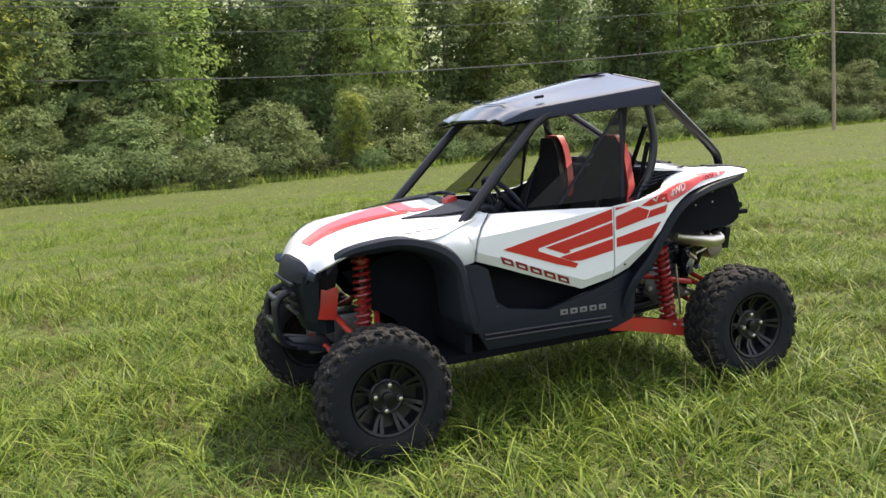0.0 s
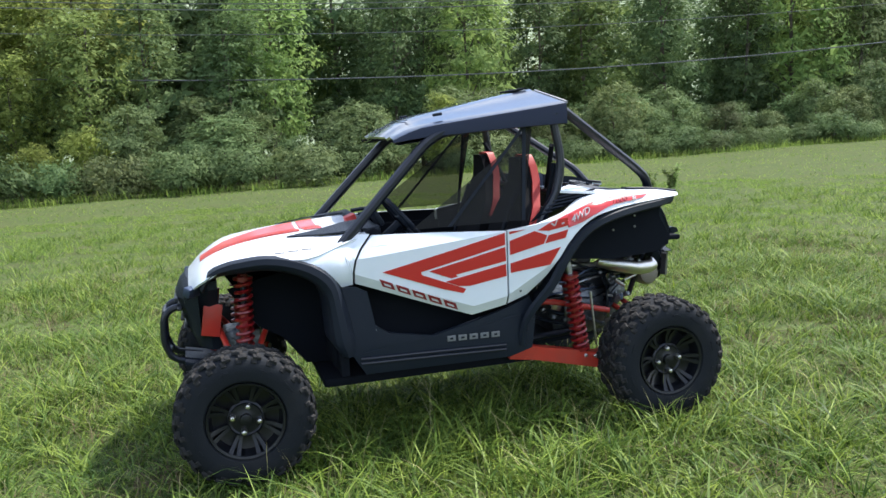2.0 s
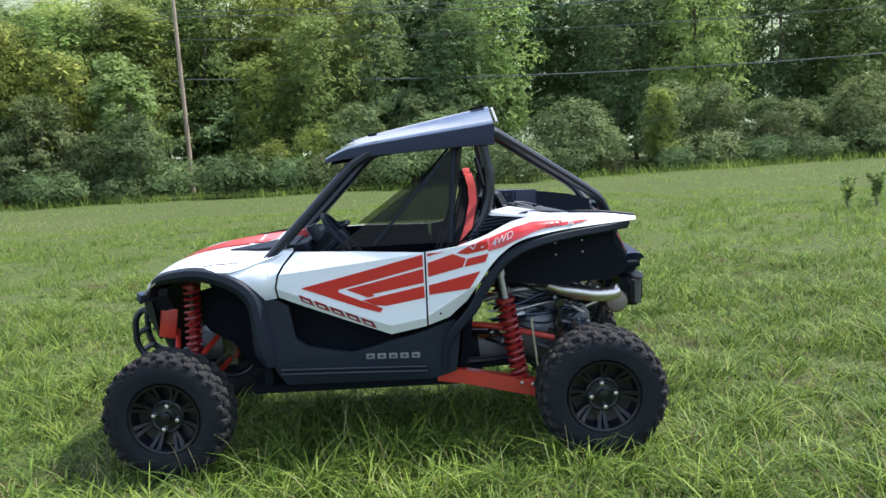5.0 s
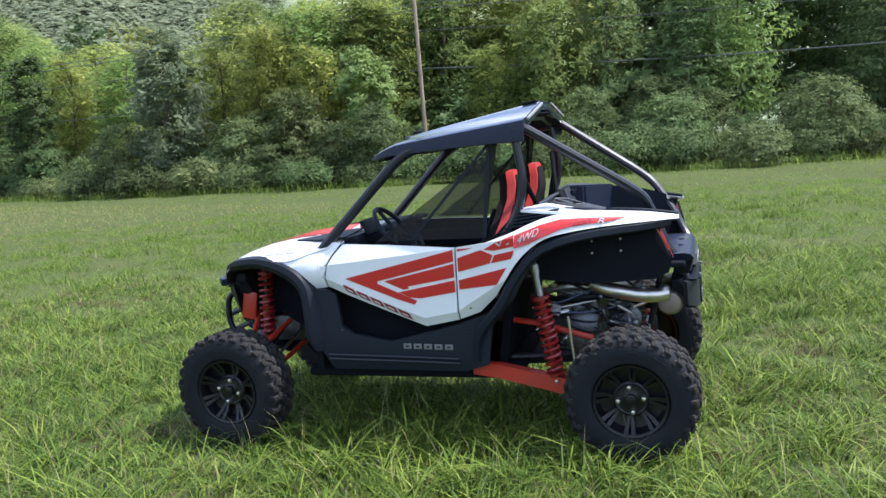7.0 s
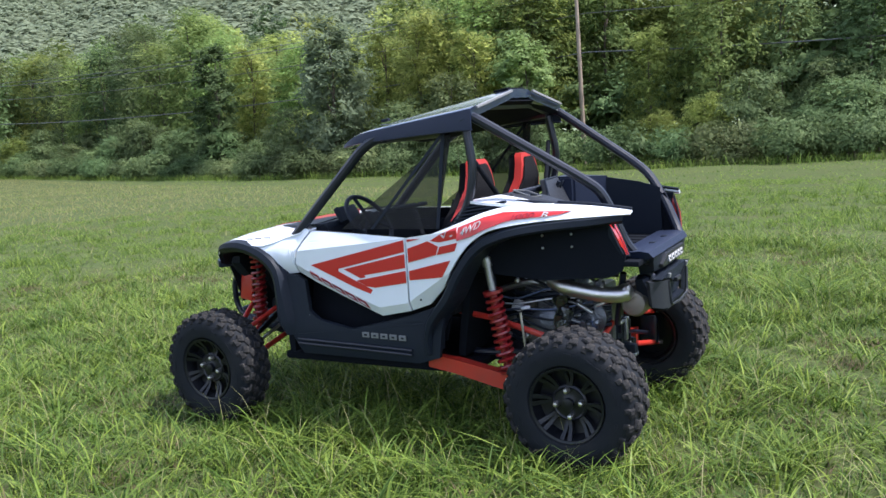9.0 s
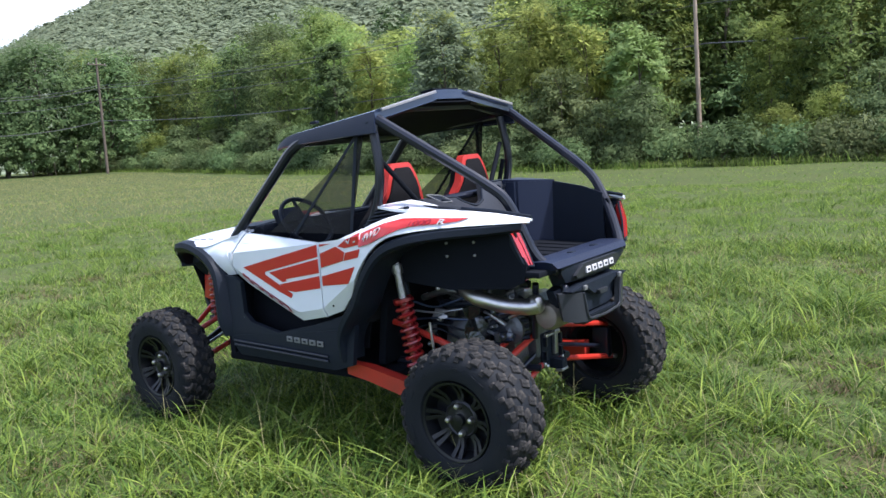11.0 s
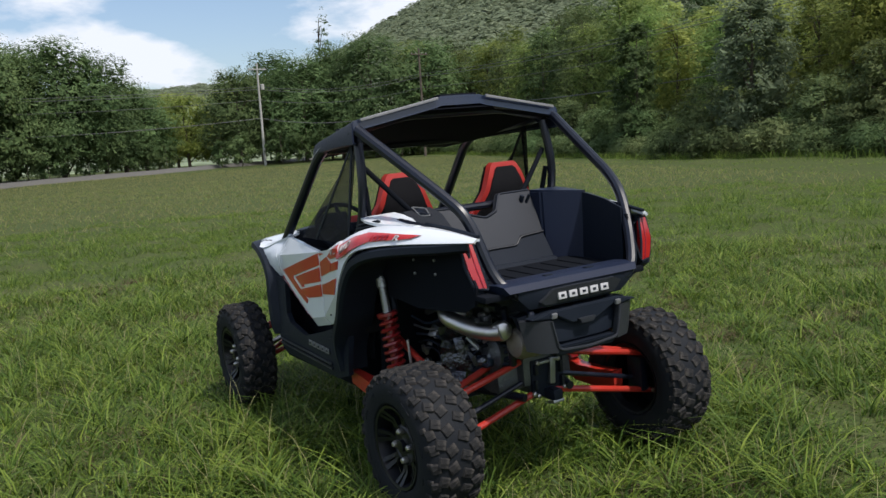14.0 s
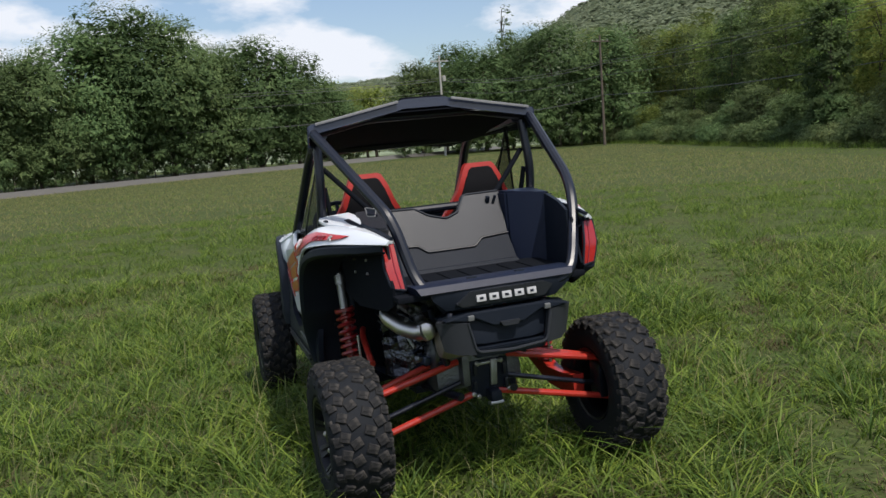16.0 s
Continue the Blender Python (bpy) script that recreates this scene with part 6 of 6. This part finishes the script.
# engine bay and final drive
def engine():
    rng = random.Random(5)
    eng = box("engine_block", (0.44, 0.46, 0.34), pose(-0.92, 0.0, 0.60, 0, 6, 0), ENGINE, CAR, "grey cast engine block", bevel=0.03)
    box("cylinder_head", (0.26, 0.36, 0.20), pose(-0.86, 0.02, 0.84, 0, -14, 0), ENGINE, eng, bevel=0.02)
    box("gearbox", (0.24, 0.22, 0.26), pose(-1.08, 0.0, 0.60), ENGINE, eng, bevel=0.03)
    bm = bmesh.new()
    add_lathe(bm, [(0.13, 0.0), (0.14, 0.02), (0.14, 0.08), (0.11, 0.10), (0.05, 0.105)], 24, pose(-0.90, 0.23, 0.58))
    part("clutch_cover", bm, ENGINE, eng, "round alloy clutch cover")
    bm = bmesh.new()
    add_lathe(bm, [(0.08, 0.0), (0.085, 0.02), (0.085, 0.07), (0.05, 0.085)], 20, pose(-1.12, 0.17, 0.66))
    part("generator_cover", bm, ENGINE, eng)
    for k in range(6):
        box("cooling_fin", (0.28, 0.40, 0.008), pose(-0.87 + 0.004 * k, 0.02, 0.72 + 0.022 * k, 0, -14, 0), ALLOY, eng, bevel=0.002)
    for k in range(9):
        x, z = -0.72 - 0.06 * k, 0.50 + rng.uniform(0, 0.36)
        box("bracket", (rng.uniform(0.03, 0.08), rng.uniform(0.02, 0.05), rng.uniform(0.02, 0.07)), pose(x, 0.27 + rng.uniform(-0.02, 0.04), z, rng.uniform(-20, 20), rng.uniform(-20, 20), rng.uniform(-20, 20)), rng.choice((ALLOY, ENGINE, BLUE_PLASTIC)), eng, bevel=0.006)
    for k in range(7):
        z = 0.55 + 0.06 * k
        tube("hose", [(-0.58 - 0.02 * k, 0.20 + 0.02 * (k % 3), z), (-0.78, 0.30, z + rng.uniform(-0.05, 0.08)), (-1.0, 0.29 + rng.uniform(-0.03, 0.03), z + rng.uniform(-0.06, 0.06)), (-1.22, 0.20, 0.62 + 0.03 * k)], rng.choice((0.008, 0.011, 0.016)), BLACK, eng, sides=6, smooth=True)
    for k in range(16):
        x, z = -0.62 - 0.042 * k, rng.uniform(0.50, 0.93)
        bm = bmesh.new()
        add_lathe(bm, [(0.012, 0), (0.016, 0.006), (0.016, 0.03), (0.010, 0.036)], 10, pose(x, 0.27 + rng.uniform(0, 0.05), z, rng.uniform(-30, 30), 0, rng.uniform(-40, 40)))
        part("fitting", bm, rng.choice((CHROME, ALLOY, ENGINE, CHROME)), eng)
    for k in range(5):
        tube("cable", [(-0.60, 0.33 + 0.01 * k, 0.60 + 0.05 * k), (-0.75, 0.36, 0.66 + 0.03 * k), (-0.95, 0.33, 0.60 + 0.06 * k), (-1.15, 0.28, 0.72 + 0.02 * k)], 0.006, rng.choice((ALLOY, BLACK, BLUE_PLASTIC)), eng, sides=6, smooth=True)
    tube("coolant_pipe", [(-0.58, 0.26, 0.80), (-0.80, 0.30, 0.86), (-1.0, 0.27, 0.84)], 0.018, ALLOY, eng, "dull alloy coolant pipe", sides=10, smooth=True)
    rng2 = random.Random(17)
    for k in range(22):
        x, y, z = -0.66 - 0.55 * rng2.random(), 0.24 + 0.12 * rng2.random(), 0.52 + 0.36 * rng2.random()
        bm = bmesh.new()
        if k % 2:
            add_box(bm, (rng2.uniform(0.02, 0.06), 0.02, rng2.uniform(0.02, 0.07)), pose(x, y, z, rng2.uniform(-30, 30), rng2.uniform(-30, 30), rng2.uniform(-30, 30)), 0.005)
            part("bracket", bm, rng2.choice((ALLOY, ENGINE, CHROME)), eng)
        else:
            add_tube(bm, [Vector((x, y, z)), Vector((x - rng2.uniform(0.04, 0.12), y + rng2.uniform(-0.02, 0.02), z + rng2.uniform(-0.06, 0.06)))], rng2.uniform(0.006, 0.014), 8)
            part("pipe_stub", bm, rng2.choice((ALLOY, CHROME, ENGINE)), eng)
    box("rear_drive", (0.16, 0.17, 0.17), pose(-1.12, -0.02, 0.505), ENGINE, CAR, "cast final drive housing", bevel=0.035)
    hitch = box("hitch_receiver", (0.10, 0.055, 0.055), pose(-1.235, -0.03, 0.425), BLACK, CAR, "black hitch receiver", bevel=0.008)
    box("hitch_plate", (0.018, 0.20, 0.19), pose(-1.200, -0.03, 0.505), BLACK, hitch, bevel=0.008)
    box("hitch_bracket", (0.022, 0.034, 0.13), pose(-1.222, -0.045, 0.535, 4, 0, 0), ALLOY, hitch, bevel=0.006)
    box("hitch_bracket", (0.018, 0.11, 0.014), pose(-1.218, -0.03, 0.586), ALLOY, hitch, bevel=0.004)
    for y, z, k in ((0.050, 0.555, 0.05), (-0.105, 0.545, 0.06), (0.055, 0.48, 0.045), (-0.11, 0.47, 0.05)):
        box("hitch_web", (0.030, 0.018, k), pose(-1.214, y, z), BLACK_STEEL, hitch, bevel=0.004)
    box("tow_tongue", (0.05, 0.07, 0.016), pose(-1.262, -0.03, 0.392, 0, 12, 0), ALLOY, hitch, bevel=0.006)
    for y, z in ((-0.125, 0.435), (0.065, 0.435), (-0.09, 0.585), (0.035, 0.585), (0.04, 0.42)):
        bm = bmesh.new()
        add_lathe(bm, [(0.012, 0), (0.012, 0.018), (0.006, 0.022)], 8, pose(-1.205, y, z, 0, 0, 90))
        part("bolt", bm, CHROME, hitch)
    foil = bmesh.new()
    grid = [[foil.verts.new((-1.10 + 0.11 * i / 9 + rng.uniform(-0.022, 0.022), 0.12 + 0.32 * i / 9, 0.54 + 0.27 * j / 8 + rng.uniform(-0.008, 0.008))) for i in range(10)] for j in range(9)]
    for r0, r1 in zip(grid, grid[1:]):
        for i in range(9):
            foil.faces.new((r0[i], r0[i + 1], r1[i + 1], r1[i]))
    more = bmesh.ops.extrude_face_region(foil, geom=list(foil.faces))["geom"]
    for v in more:
        if isinstance(v, bmesh.types.BMVert):
            v.co.x += 0.004
    part("heat_shield", foil, FOIL, eng, "crinkled dark foil heat shield")
    box("underbody", (0.62, 0.58, 0.04), pose(-0.66, 0, 0.42, 0, 3, 0), BLACK, CAR, "black engine skid plate", bevel=0.01)
    for s in (1, -1):
        tube("frame_rail", [(-0.45, s * 0.36, 0.46), (-0.80, s * 0.30, 0.46), (-1.24, s * 0.14, 0.44)], 0.02, BLACK_STEEL, CAR, "black lower frame rail")
        tube("frame_rail", [(-0.45, s * 0.40, 0.95), (-0.80, s * 0.36, 0.93), (-1.30, s * 0.30, 0.92)], 0.02, BLACK_STEEL, CAR)
        tube("frame_post", [(-1.25, s * 0.20, 0.62), (-1.32, s * 0.28, 0.92)], 0.017, BLACK_STEEL, CAR)


engine()


# suspension
def shock(name, top, low, r, coils, reservoir, label):
    a, b = Vector(top), Vector(low)
    d = (b - a)
    body = tube(name, [top, low], 0.015, ALLOY if reservoir else BLACK_STEEL, CAR, label, sides=10)
    q = d.to_track_quat("Z", "Y").to_matrix().to_4x4()
    s0, s1 = (0.29, 0.95) if reservoir else (0.05, 0.93)
    bm = bmesh.new()
    n = coils * 14
    pts = []
    for k in range(n + 1):
        t = s0 + (s1 - s0) * k / n
        ang = 2 * math.pi * k / 14
        pts.append(a + q.to_3x3() @ Vector((r * math.cos(ang), r * math.sin(ang), t * d.length)))
    add_tube(bm, pts, 0.0105, 6)
    part("spring", bm, RED_SPRING, body, "red coil spring")
    for t, rr, h in ((s0, r + 0.012, 0.018), (s1, r + 0.012, 0.02), (0.02, 0.028, 0.05)):
        bm = bmesh.new()
        add_lathe(bm, [(rr * 0.7, 0), (rr, 0.003), (rr, h), (rr * 0.7, h + 0.003)], 14, Matrix.Translation(a + d * t) @ q @ pose(0, 0, 0, 90, 0, 0))
        part("collar", bm, RED_SPRING if rr > 0.04 or not reservoir else ALLOY, body)
    bm = bmesh.new()
    add_tube(bm, [a + d * 0.06, a + d * s0], 0.021, 12) if reservoir else add_tube(bm, [a + d * 0.4, a + d * 0.95], 0.028, 12)
    part("damper_body", bm, ALLOY if reservoir else RED_SPRING, body, "bright damper body" if reservoir else "")
    if reservoir:
        bm = bmesh.new()
        add_tube(bm, [a + d * s0, a + d * s1], 0.024, 12)
        part("damper_sleeve", bm, RED_SPRING, body, "dark red damper sleeve")
        off = Vector((0.01, -0.05 if top[1] > 0 else 0.05, 0))
        bm = bmesh.new()
        add_tube(bm, [a + d * 0.10 + off, a + d * 0.30 + off], 0.018, 12)
        part("reservoir", bm, BLACK, body, "black damper reservoir")


def suspension(s):
    shock("rear_shock", (-0.658, s * 0.56, 1.055), (-0.755, s * 0.548, 0.40), 0.042, 12, True, "rear shock absorber with bright upper body")
    shock("front_shock", (1.112, s * 0.335, 1.02), (1.13, s * 0.345, 0.55), 0.041, 11, False, "front shock absorber")
    arm = loft("trailing_arm", [[(x, s * (y + t), z1), (x, s * (y + t), z0), (x, s * (y - t), z0), (x, s * (y - t), z1)] for x, y, t, z0, z1 in ((-0.29, 0.585, 0.022, 0.425, 0.497), (-0.45, 0.575, 0.032, 0.400, 0.478), (-0.84, 0.55, 0.036, 0.300, 0.392), (-1.02, 0.545, 0.036, 0.300, 0.40), (-1.14, 0.55, 0.03, 0.32, 0.41))], RED_STEEL, CAR, "red steel trailing arm", closed=True, cap=True)
    for x, z in ((-0.76, 0.385), (-0.82, 0.375)):
        bm = bmesh.new()
        add_lathe(bm, [(0.011, 0), (0.011, 0.012), (0.006, 0.015)], 6, pose(x, s * 0.588, z))
        part("bolt", bm, CHROME, arm)
    far = 0.0 if s > 0 else 0.026
    hub = box("hub_carrier", (0.11, 0.06, 0.19), pose(-1.19, s * (0.62 + far), 0.385), BLACK_STEEL, CAR, "black hub carrier", bevel=0.02)
    for (x0, y0, z0), (x1, y1, z1) in (((-1.20, 0.07, 0.432), (-1.225, 0.675, 0.286)), ((-1.20, 0.13, 0.610), (-1.21, 0.66, 0.490)), ((-1.08, 0.14, 0.615), (-1.17, 0.655, 0.492))):
        y1 += far
        rod = tube("radius_rod", [(x0, s * y0, z0), (x1, s * y1, z1)], 0.0165, RED_STEEL, CAR, "red steel radius rod", sides=10)
        bm = bmesh.new()
        add_lathe(bm, [(0.014, -0.03), (0.014, 0.03)], 8, pose(x1, s * y1, z1, 0, 0, 90))
        part("bolt", bm, CHROME, rod)
    tube("sway_link", [(-0.83, s * 0.53, 0.74), (-0.86, s * 0.53, 0.42)], 0.007, CHROME, CAR, "thin bright sway bar link", sides=6)
    tube("sway_bar", [(-0.40, s * 0.40, 0.70), (-0.62, s * 0.46, 0.69), (-0.96, s * 0.50, 0.61)], 0.017, RED_STEEL, CAR, "red sway bar")
    tube("axle_shaft", [(-1.19, s * 0.12, 0.50), (-1.19, s * 0.60, 0.37)], 0.013, BLACK_STEEL, CAR, "black axle shaft")
    for (a, b) in (((1.30, 0.14, 0.50), (1.17, 0.615, 0.30)), ((0.98, 0.14, 0.49), (1.15, 0.615, 0.30)), ((1.26, 0.20, 0.70), (1.16, 0.59, 0.50)), ((1.00, 0.20, 0.68), (1.14, 0.59, 0.50))):
        tube("front_arm", [(a[0], s * a[1], a[2]), (b[0], s * b[1], b[2])], 0.0165, RED_STEEL, CAR, "red front suspension arm")
    box("front_upright", (0.10, 0.08, 0.26), pose(1.165, s * 0.61, 0.39), ALLOY, CAR, bevel=0.02)
    tube("tie_rod", [(0.99, s * 0.18, 0.57), (1.05, s * 0.60, 0.42)], 0.010, CHROME, CAR, sides=6)
    tube("front_axle_shaft", [(1.16, s * 0.12, 0.56), (1.17, s * 0.62, 0.36)], 0.018, BLACK_STEEL, CAR)
    sheet("front_well", [(1.20, 0.92), (0.66, 1.04), (0.66, 0.45), (0.80, 0.46), (0.92, 0.62), (1.05, 0.70)], 0.012, lambda x, z: s * 0.26, LINING, CAR, "black front wheel well liner", cuts=0)
    sheet("mud_guard", [(0.69, 0.92), (0.67, 0.80), (0.66, 0.46), (0.62, 0.46), (0.61, 0.80), (0.63, 0.92)], 0.34, lambda x, z: s * 0.635, LINING, CAR, "black mud guard", cuts=0)


both(suspension)
box("front_drive", (0.22, 0.22, 0.18), pose(1.13, 0, 0.57), ENGINE, CAR, "front drive housing", bevel=0.04)


# wheels: built round the origin with the outer face towards +y
def wheel(width, hub_y):
    w = width / 2
    root = bmesh.new()
    add_lathe(root, [(0.196, w - 0.022), (0.192, w - 0.010), (0.180, w - 0.014), (0.176, w - 0.03), (0.165, hub_y - 0.02), (0.160, -w + 0.05), (0.178, -w + 0.02), (0.190, -w + 0.015), (0.196, -w + 0.03), (0.17, 0.0)], 40, closed=True)
    rim = part("wheel", root, RIM_BLACK, CAR, "black alloy wheel with a knobbly tyre")
    bm = bmesh.new()
    add_lathe(bm, [(0.060, hub_y - 0.04), (0.090, hub_y - 0.022), (0.094, hub_y - 0.006), (0.084, hub_y + 0.001), (0.076, hub_y - 0.005), (0.050, hub_y - 0.005), (0.030, hub_y + 0.002), (0.028, hub_y + 0.022), (0.012, hub_y + 0.026)], 20)
    part("hub_cap", bm, RIM_BLACK, rim)
    bm = bmesh.new()
    add_lathe(bm, [(0.166, hub_y - 0.03), (0.100, hub_y - 0.045), (0.05, hub_y - 0.04), (0.05, hub_y - 0.05), (0.166, hub_y - 0.05)], 28, closed=True)
    part("brake_disc", bm, RIM_BLACK, rim)
    for k in range(8):
        b = bmesh.new()
        for off in (-9, 9):
            vs = []
            for r, hw, y in ((0.080, 0.008, hub_y - 0.004), (0.130, 0.0085, hub_y + 0.002), (0.182, 0.012, w - 0.014)):
                for sy in (-1, 1):
                    for d in (0.0, -0.022):
                        vs.append(b.verts.new((r, y + d, sy * hw + (r - 0.05) * math.tan(radians(off)))))
            for i in (0, 4):
                a0, a1, b0, b1 = vs[i], vs[i + 1], vs[i + 2], vs[i + 3]
                c0, c1, d0, d1 = vs[i + 4], vs[i + 5], vs[i + 6], vs[i + 7]
                for f in ((a0, b0, d0, c0), (a1, c1, d1, b1), (a0, c0, c1, a1), (b0, b1, d1, d0)):
                    b.faces.new(f)
        bmesh.ops.rotate(b, verts=b.verts, cent=(0, 0, 0), matrix=Matrix.Rotation(radians(45 * k + 10), 3, "Y"))
        part("rim_spoke", b, RIM_BLACK, rim)
    for k in range(4):
        a = radians(90 * k + 24)
        b = bmesh.new()
        add_lathe(b, [(0.016, hub_y - 0.005), (0.016, hub_y + 0.014), (0.011, hub_y + 0.024), (0.004, hub_y + 0.027)], 8, Matrix.Translation((0.066 * math.cos(a), 0, 0.066 * math.sin(a))))
        part("lug_nut", b, CHROME, rim, "bright lug nut")
    b = bmesh.new()
    half = [(0.190, w - 0.030), (0.205, w - 0.008), (0.245, w + 0.001), (0.288, w - 0.002), (0.318, w - 0.018), (0.335, w - 0.042), (0.340, w * 0.45)]
    prof = half + [(0.341, 0.0)] + [(r, -y) for r, y in half[::-1]]
    add_lathe(b, prof, 44, closed=True)
    tyre = part("tyre", b, RUBBER, CAR, "black knobbly off-road tyre with dusty tread")
    kinds = {}

    def block(key, lx, ly, lz, taper, m):
        if key not in kinds:
            q = bmesh.new()
            add_box(q, (lx, ly, lz), None, 0.003, taper)
            if ly > 0.035:
                add_box(q, (lx * 0.16, ly * 0.62, lz * 0.5), pose(0, 0, lz * 0.42, 0, 0, 12), 0.0)
            o = part("tread_block", q, TREAD, tyre)
            kinds[key] = o.data
        else:
            o = new("tread_block", kinds[key])
            o.parent = tyre
        o.matrix_basis = m

    n = 26
    rng = random.Random(3)
    for k in range(n):
        base = 360.0 * k / n
        rows = []
        for sgn in (1, -1):
            sh = 0 if sgn > 0 else 180.0 / n
            rows += [("centre", base + sh, sgn * w * 0.24, 0.046, w * 0.40, 0.014, sgn * 24),
                     ("middle", base + sh + 5.6, sgn * w * 0.58, 0.048, w * 0.36, 0.014, sgn * -20),
                     ("shoulder", base + sh + 1.0, sgn * w * 0.80, 0.046, w * 0.32, 0.015, sgn * 8)]
        for key, ang, y, lx, ly, lz, skew in rows:
            rr = 0.3425 if abs(y) < w * 0.7 else 0.3275
            tip = 0 if abs(y) < w * 0.7 else (-24 if y > 0 else 24)
            block(key, lx, ly, lz, 0.84, Matrix.Rotation(radians(ang + rng.uniform(-1.4, 1.4)), 4, "Y") @ Matrix.Translation((0, y, rr)) @ pose(0, 0, 0, tip, 0, skew))
        for sgn in (1, -1):
            block("side", 0.030, 0.034, 0.010, 0.75, Matrix.Rotation(radians(base + (4 if sgn > 0 else 14)), 4, "Y") @ Matrix.Translation((0, sgn * (w - 0.010), 0.308)) @ pose(0, 0, 0, -sgn * 68, 0, 0))
    for k in range(10):
        b2 = bmesh.new()
        m = Matrix.Rotation(radians(36 * k + (0 if k % 2 else 6)), 4, "Y") @ Matrix.Translation((0, w + 0.001, 0.262)) @ pose(0, 0, 0, 90, 0, 0)
        add_box(b2, (0.035 + 0.02 * (k % 3), 0.014, 0.004), m, 0.001)
        part("sidewall_mark", b2, RUBBER, tyre)
    return rim, tyre


def put_wheel(pair, x, y, turn, spin, first):
    m = pose(x, y, 0.358, 0, 0, turn) @ Matrix.Rotation(radians(spin), 4, "Y")
    for ob in pair:
        if first:
            ob.matrix_basis = m
        else:
            copy_thing(ob, m)


front_pair, rear_pair = wheel(0.235, 0.063), wheel(0.285, 0.085)
put_wheel(front_pair, 1.173, 0.724, -2.0, 12, True)
put_wheel(rear_pair, -1.176, 0.698, 0, 31, True)
put_wheel(front_pair, 1.173, -0.724, 178, 40, False)
put_wheel(rear_pair, -1.176, -0.724, 180, 70, False)
